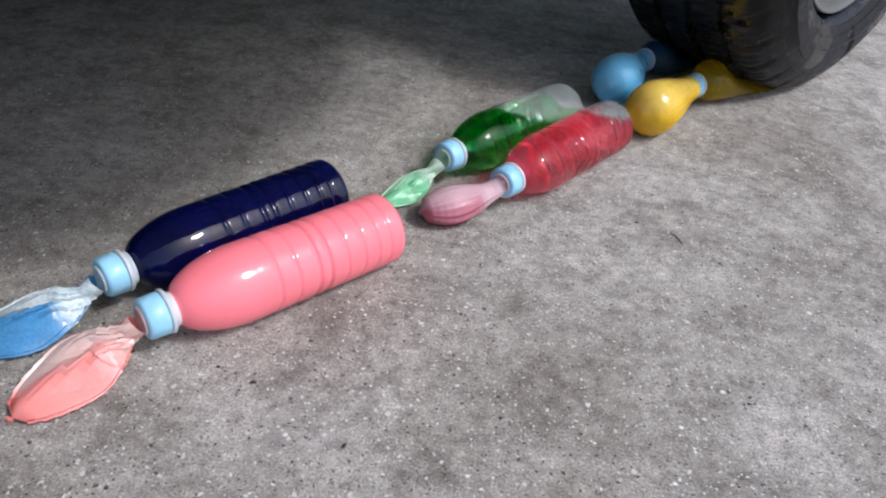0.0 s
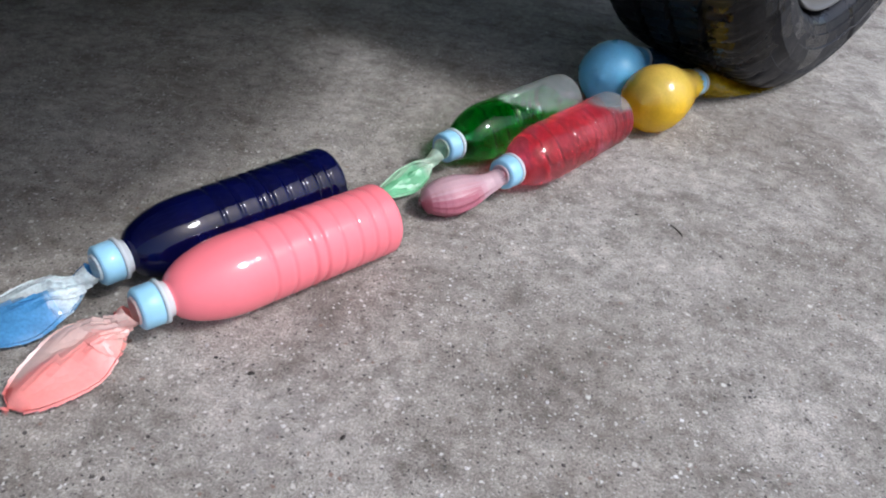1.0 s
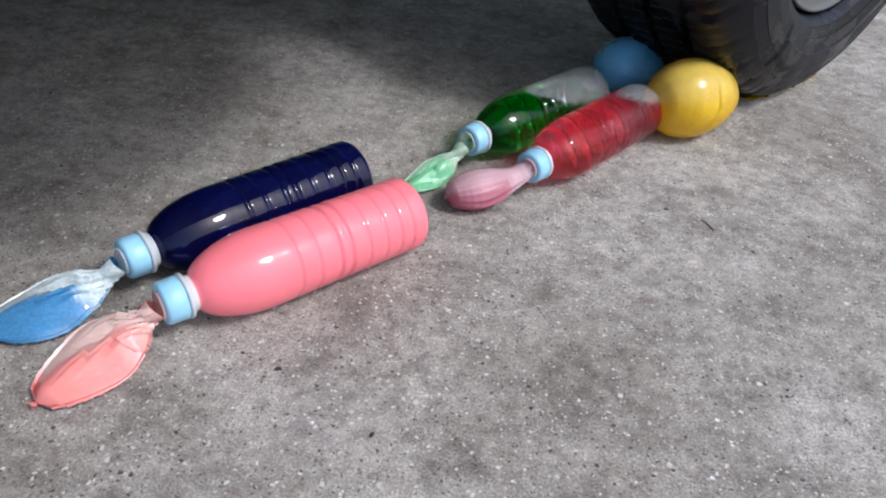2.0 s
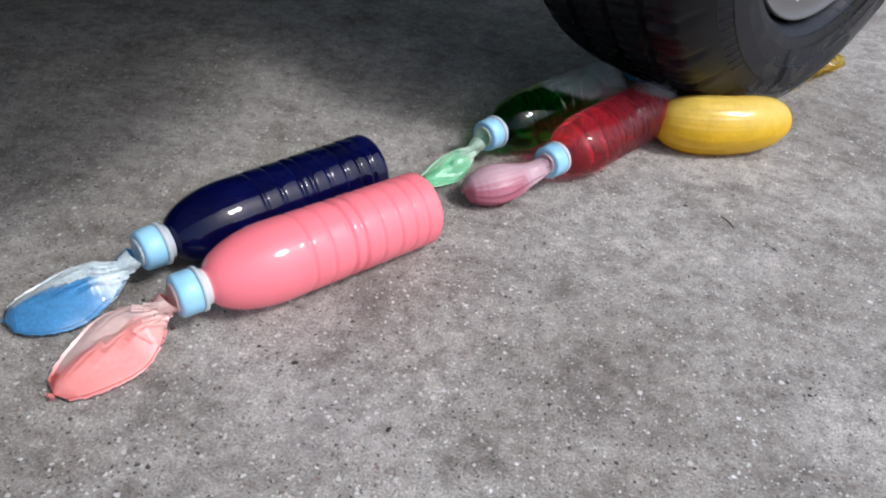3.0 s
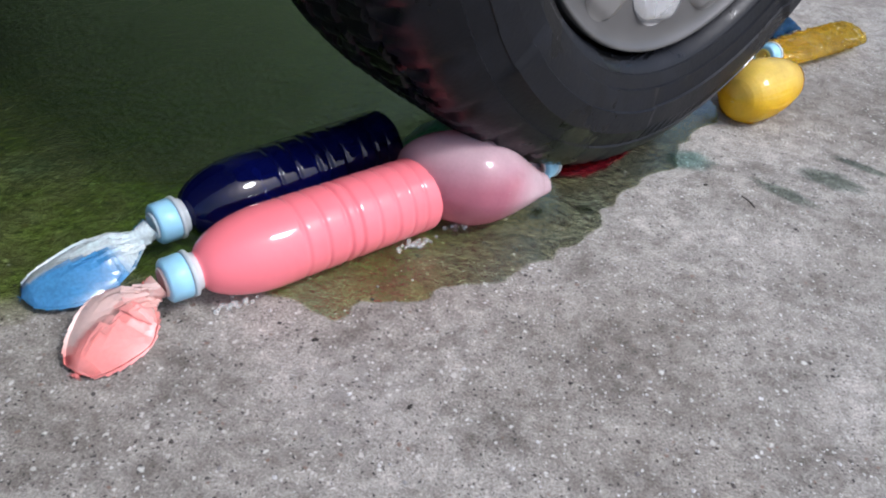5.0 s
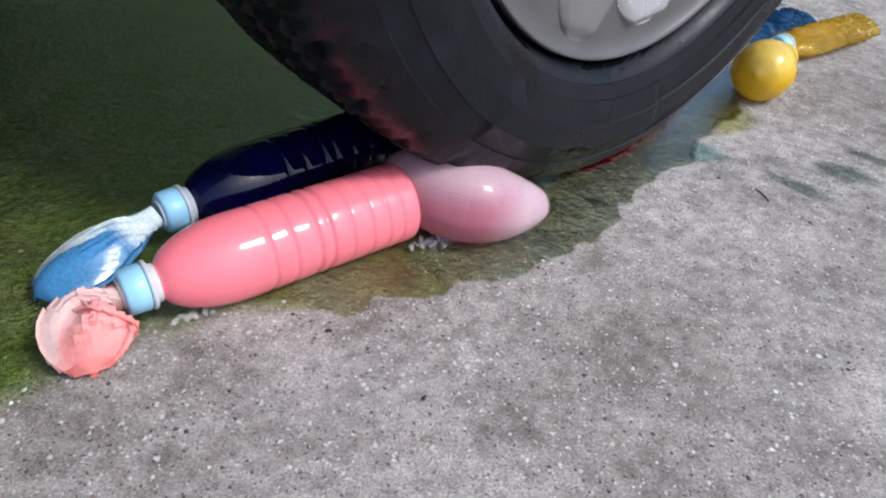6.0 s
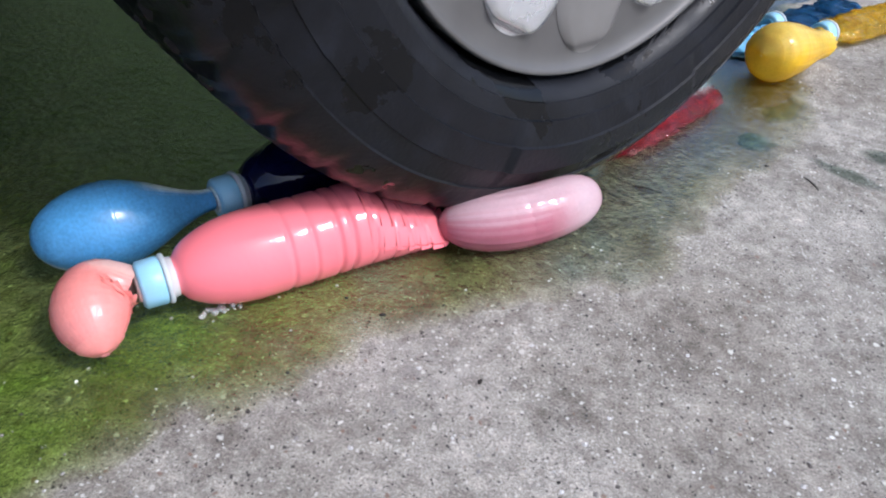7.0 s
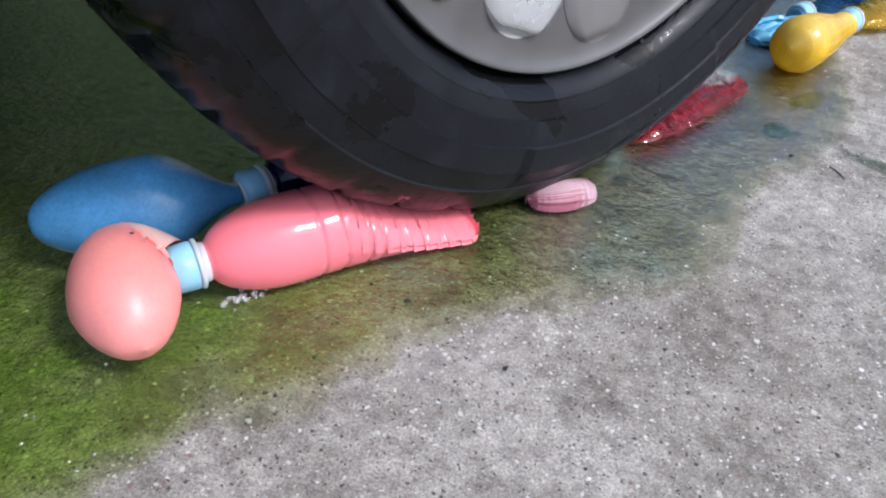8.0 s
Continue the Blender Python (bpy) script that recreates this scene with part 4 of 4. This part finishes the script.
DAMP = mat_patch("damp_concrete_stain", (0.50, 0.54, 0.51))
TEAL_DAMP = mat_patch("teal_dyed_stain", (0.56, 0.70, 0.68))
RED_DAMP = mat_patch("red_dyed_water", (0.97, 0.6, 0.62))
OLIVE_DAMP = mat_patch("olive_dyed_water", (0.72, 0.74, 0.5))
wet_patch(0.357, 0.690, 0.034, 0.022, 20, 1.0, TEAL_DAMP, "teal-tinted wet patch on the concrete", (3.2, 3.5))
wet_patch(0.500, 0.690, 0.042, 0.022, -20, 2.0, DAMP, "dark wet patch on the concrete", (3.2, 3.5))
wet_patch(0.545, 0.725, 0.045, 0.010, -30, 3.0, DAMP, "narrow wet streak on the concrete", (3.2, 3.5))
wet_patch(0.247, 0.575, 0.012, 0.009, 10, 4.0, DAMP, "small wet spot on the concrete", (3.2, 3.4))
wet_patch(0.205, 0.560, 0.014, 0.008, 60, 5.0, DAMP, "small wet spot on the concrete", (3.2, 3.4))
wet_patch(0.445, 0.650, 0.040, 0.014, -35, 6.0, DAMP, "dark wet streak on the concrete", (3.2, 3.6))
wet_patch(0.400, 0.770, 0.050, 0.030, 45, 8.0, OLIVE_DAMP, "olive wet patch on the concrete", (4.6, 6.0))
wet_patch(0.262, 0.640, 0.070, 0.020, 52, 9.0, RED_DAMP, "red-tinted water beside the crushed bottle", (6.2, 8.0))


# ---- splash ----
def mat_drop():
    m, n, l, b = material("flying_water")
    b.inputs["Base Color"].default_value = (0.55, 0.68, 0.42, 1)
    b.inputs["Roughness"].default_value = 0.05
    b.inputs["IOR"].default_value = 1.33
    t, mix = n.new("ShaderNodeBsdfTransparent"), n.new("ShaderNodeMixShader")
    t.inputs[0].default_value = (0.75, 0.9, 0.7, 1)
    mix.inputs[0].default_value = 0.3
    l.new(b.outputs[0], mix.inputs[1])
    l.new(t.outputs[0], mix.inputs[2])
    l.new(mix.outputs[0], n["Material Output"].inputs["Surface"])
    return m


def make_splash():
    water = mat_drop()
    splash = new("water_splash")
    tagged(splash, "fan of greenish water thrown out in front of the tyre", "water", kind="stuff")
    rng = random.Random(5)
    meshes = []
    for ln, rad in ((0.016, 0.0018), (0.032, 0.0018), (0.055, 0.0024), (0.009, 0.0034), (0.024, 0.0040), (0.090, 0.0036), (0.060, 0.0060)):
        v, f = revolve([(-ln / 2, 0.0001), (-ln * 0.3, rad * 0.55), (0.0, rad * 0.8), (ln * 0.3, rad), (ln * 0.45, rad * 0.7), (ln / 2, 0.0001)], 7, "X")
        v = [(x, y + 0.12 * rad * math.sin(x * 300), z + 0.5 * rad * math.sin(x * 170)) for x, y, z in v]
        me = bpy.data.meshes.new("drop")
        me.from_pydata(v, [], f)
        me.polygons.foreach_set("use_smooth", [True] * len(f))
        me.materials.append(water)
        meshes.append(me)
    for k in range(700):
        q = rng.random()
        start = Vector((0.20 + 0.09 * q + rng.uniform(-0.012, 0.012), 0.728 + 0.11 * q + rng.uniform(-0.012, 0.012), 0.012))
        t0 = 3.18 + 0.52 * rng.random() ** 0.9
        vel = Vector((-0.5 + rng.uniform(-0.7, 0.3), 0.15 + rng.uniform(-0.55, 0.5), rng.uniform(0.25, 1.5)))
        fly = 2 * vel.z / 9.8 + 0.03
        turn = vel.to_track_quat("X", "Z").to_matrix().to_4x4()
        low = start - Vector((0, 0, 0.07))
        rows = [(0.0, low), (t0 - 0.3, low), (t0 - 0.08, low), (t0, start)]
        for i in range(1, 5):
            t = fly * i / 4
            rows.append((t0 + t, start + vel * t + Vector((0, 0, -4.9 * t * t))))
        end = rows[-1][1].copy()
        end.z = -0.045
        rows.append((rows[-1][0] + 0.07, end))
        rows += [(rows[-1][0] + 0.07, end), (rows[-1][0] + 0.2, end), (8.0, end)]
        ob = new("drop", meshes[k % 7])
        ob.parent = splash
        MOVES.append((ob, [(t, Matrix.Translation(q_) @ turn) for t, q_ in rows]))


make_splash()


# ---- foam, grit and small litter ----
def make_foam(rows, seed, count, spread):
    m, n, l, b = material("soap_bubbles")
    b.inputs["Base Color"].default_value = (0.8, 0.82, 0.78, 1)
    b.inputs["Roughness"].default_value = 0.08
    t, mix = n.new("ShaderNodeBsdfTransparent"), n.new("ShaderNodeMixShader")
    mix.inputs[0].default_value = 0.8
    l.new(b.outputs[0], mix.inputs[1])
    l.new(t.outputs[0], mix.inputs[2])
    l.new(mix.outputs[0], n["Material Output"].inputs["Surface"])
    rng = random.Random(seed)
    bm = bmesh.new()
    for _ in range(count):
        r = rng.uniform(0.0009, 0.0026)
        bmesh.ops.create_icosphere(bm, subdivisions=2, radius=r, matrix=Matrix.Translation((rng.gauss(0, spread), rng.gauss(0, spread * 0.35), r * 0.5)))
    me = bpy.data.meshes.new("foam")
    bm.to_mesh(me)
    bm.free()
    me.polygons.foreach_set("use_smooth", [True] * len(me.polygons))
    me.materials.append(m)
    ob = new("foam", me)
    tagged(ob, "cluster of clear bubbles at the bottle's foot", "foam", "bubble clusters", kind="stuff")
    MOVES.append((ob, [(t, pose(x, y, z, 0, 0, 42)) for t, x, y, z in rows]))


make_foam([(0, 0.03, 0.42, 0.012), (4.5, 0.02, 0.42, 0.012), (5.2, -0.02, 0.375, 0.003), (6.0, -0.036, 0.364, 0.003), (7.5, -0.054, 0.346, 0.003), (8.0, -0.052, 0.346, 0.003)], 1, 26, 0.009)
make_foam([(0, 0.09, 0.50, 0.012), (3.9, 0.085, 0.50, 0.012), (4.5, 0.104, 0.491, 0.003), (6.0, 0.108, 0.480, 0.003), (6.5, 0.100, 0.462, 0.003), (7.2, 0.09, 0.46, -0.012), (8.0, 0.09, 0.46, -0.012)], 2, 24, 0.008)
make_foam([(0, 0.11, 0.52, 0.012), (4.0, 0.11, 0.53, 0.012), (4.5, 0.148, 0.530, 0.003), (6.0, 0.12, 0.482, 0.003), (6.5, 0.112, 0.466, 0.003), (7.2, 0.10, 0.47, -0.012), (8.0, 0.10, 0.47, -0.012)], 3, 18, 0.008)


def make_grit():
    m, n, l, b = material("loose_grit")
    k = n.new("ShaderNodeNewGeometry").outputs["Random Per Island"]
    l.new(ramp(n, l, k, [(0.0, (0.04, 0.036, 0.034)), (0.22, (0.10, 0.085, 0.075)), (0.42, (0.30, 0.285, 0.27)), (0.72, (0.50, 0.485, 0.465)), (1.0, (0.80, 0.79, 0.77))]), b.inputs["Base Color"])
    b.inputs["Roughness"].default_value = 0.8
    rng = random.Random(11)
    v, f = [], []
    for _ in range(5200):
        y = 0.12 + 1.1 * rng.random() ** 1.6
        x = 0.15 + (rng.random() - 0.5) * (0.7 + 1.0 * y)
        r = 0.0005 + 0.0016 * rng.random() ** 4
        rz = rng.uniform(0, 6.28)
        base = len(v)
        for dx, dy, dz in ((1, 0, 0), (0.2, 0.8, 0), (-0.9, 0.3, 0), (-0.4, -0.8, 0), (0.6, -0.6, 0), (0.1, 0.0, 0.7)):
            dx, dy = dx * rng.uniform(0.7, 1.3), dy * rng.uniform(0.7, 1.3)
            v.append((x + r * (dx * math.cos(rz) - dy * math.sin(rz)), y + r * (dx * math.sin(rz) + dy * math.cos(rz)), r * dz * rng.uniform(0.4, 1.0) + 0.0001))
        for i in range(5):
            f.append((base + i, base + (i + 1) % 5, base + 5))
    g = mesh_ob("grit", v, f, m, smooth=False)
    tagged(g, "loose sand grains and tiny stones on concrete", "grit", kind="stuff")


make_grit()


def litter(name, x, y, heading, length, width, label, category):
    m, n, l, b = material(name + "_brown")
    c = n.new("ShaderNodeTexCoord").outputs["Object"]
    l.new(ramp(n, l, tex(n, l, "ShaderNodeTexNoise", c, 300.0, Detail=3).outputs[0], [(0.3, (0.02, 0.017, 0.014)), (0.7, (0.06, 0.05, 0.04))]), b.inputs["Base Color"])
    b.inputs["Roughness"].default_value = 0.8
    v, f = revolve([(-length / 2, width * 0.15), (-length * 0.3, width * 0.8), (0, width), (length * 0.3, width * 0.7), (length / 2, width * 0.1)], 8, "X")
    v = [(px, py + 0.12 * length * math.cos(px / length * 3), max(pz * 0.6, -0.6 * width)) for px, py, pz in v]
    ob = mesh_ob(name, v, f, m)
    ob.matrix_basis = pose(x, y, width * 0.6, 0, 0, heading)
    tagged(ob, label, category)


litter("twig", 0.403, 0.624, -68, 0.024, 0.0009, "short dark dry twig on the concrete", "twig")
litter("pebble", 0.056, 0.371, 20, 0.005, 0.0016, "small dark stone on the concrete", "stone")
litter("pebble", 0.128, 0.327, 70, 0.005, 0.0014, "small dark stone on the concrete", "stone")
litter("pebble", 0.367, 0.645, 10, 0.005, 0.0014, "small dark stone on the concrete", "stone")


# ---- everything that moves ----
def motions():
    walk(CAR, [(t, pose(*(TRACK0 + TRACK * s)[:2], 0, 0, 0, WHEEL_YAW)) for t, s in ROLL])
    walk(WHEEL, [(t, pose(0, 0, WHEEL_R, 0, math.degrees(s / WHEEL_R), 0)) for t, s in ROLL])
    for ob, rows in MOVES:
        walk(ob, rows)


motions()
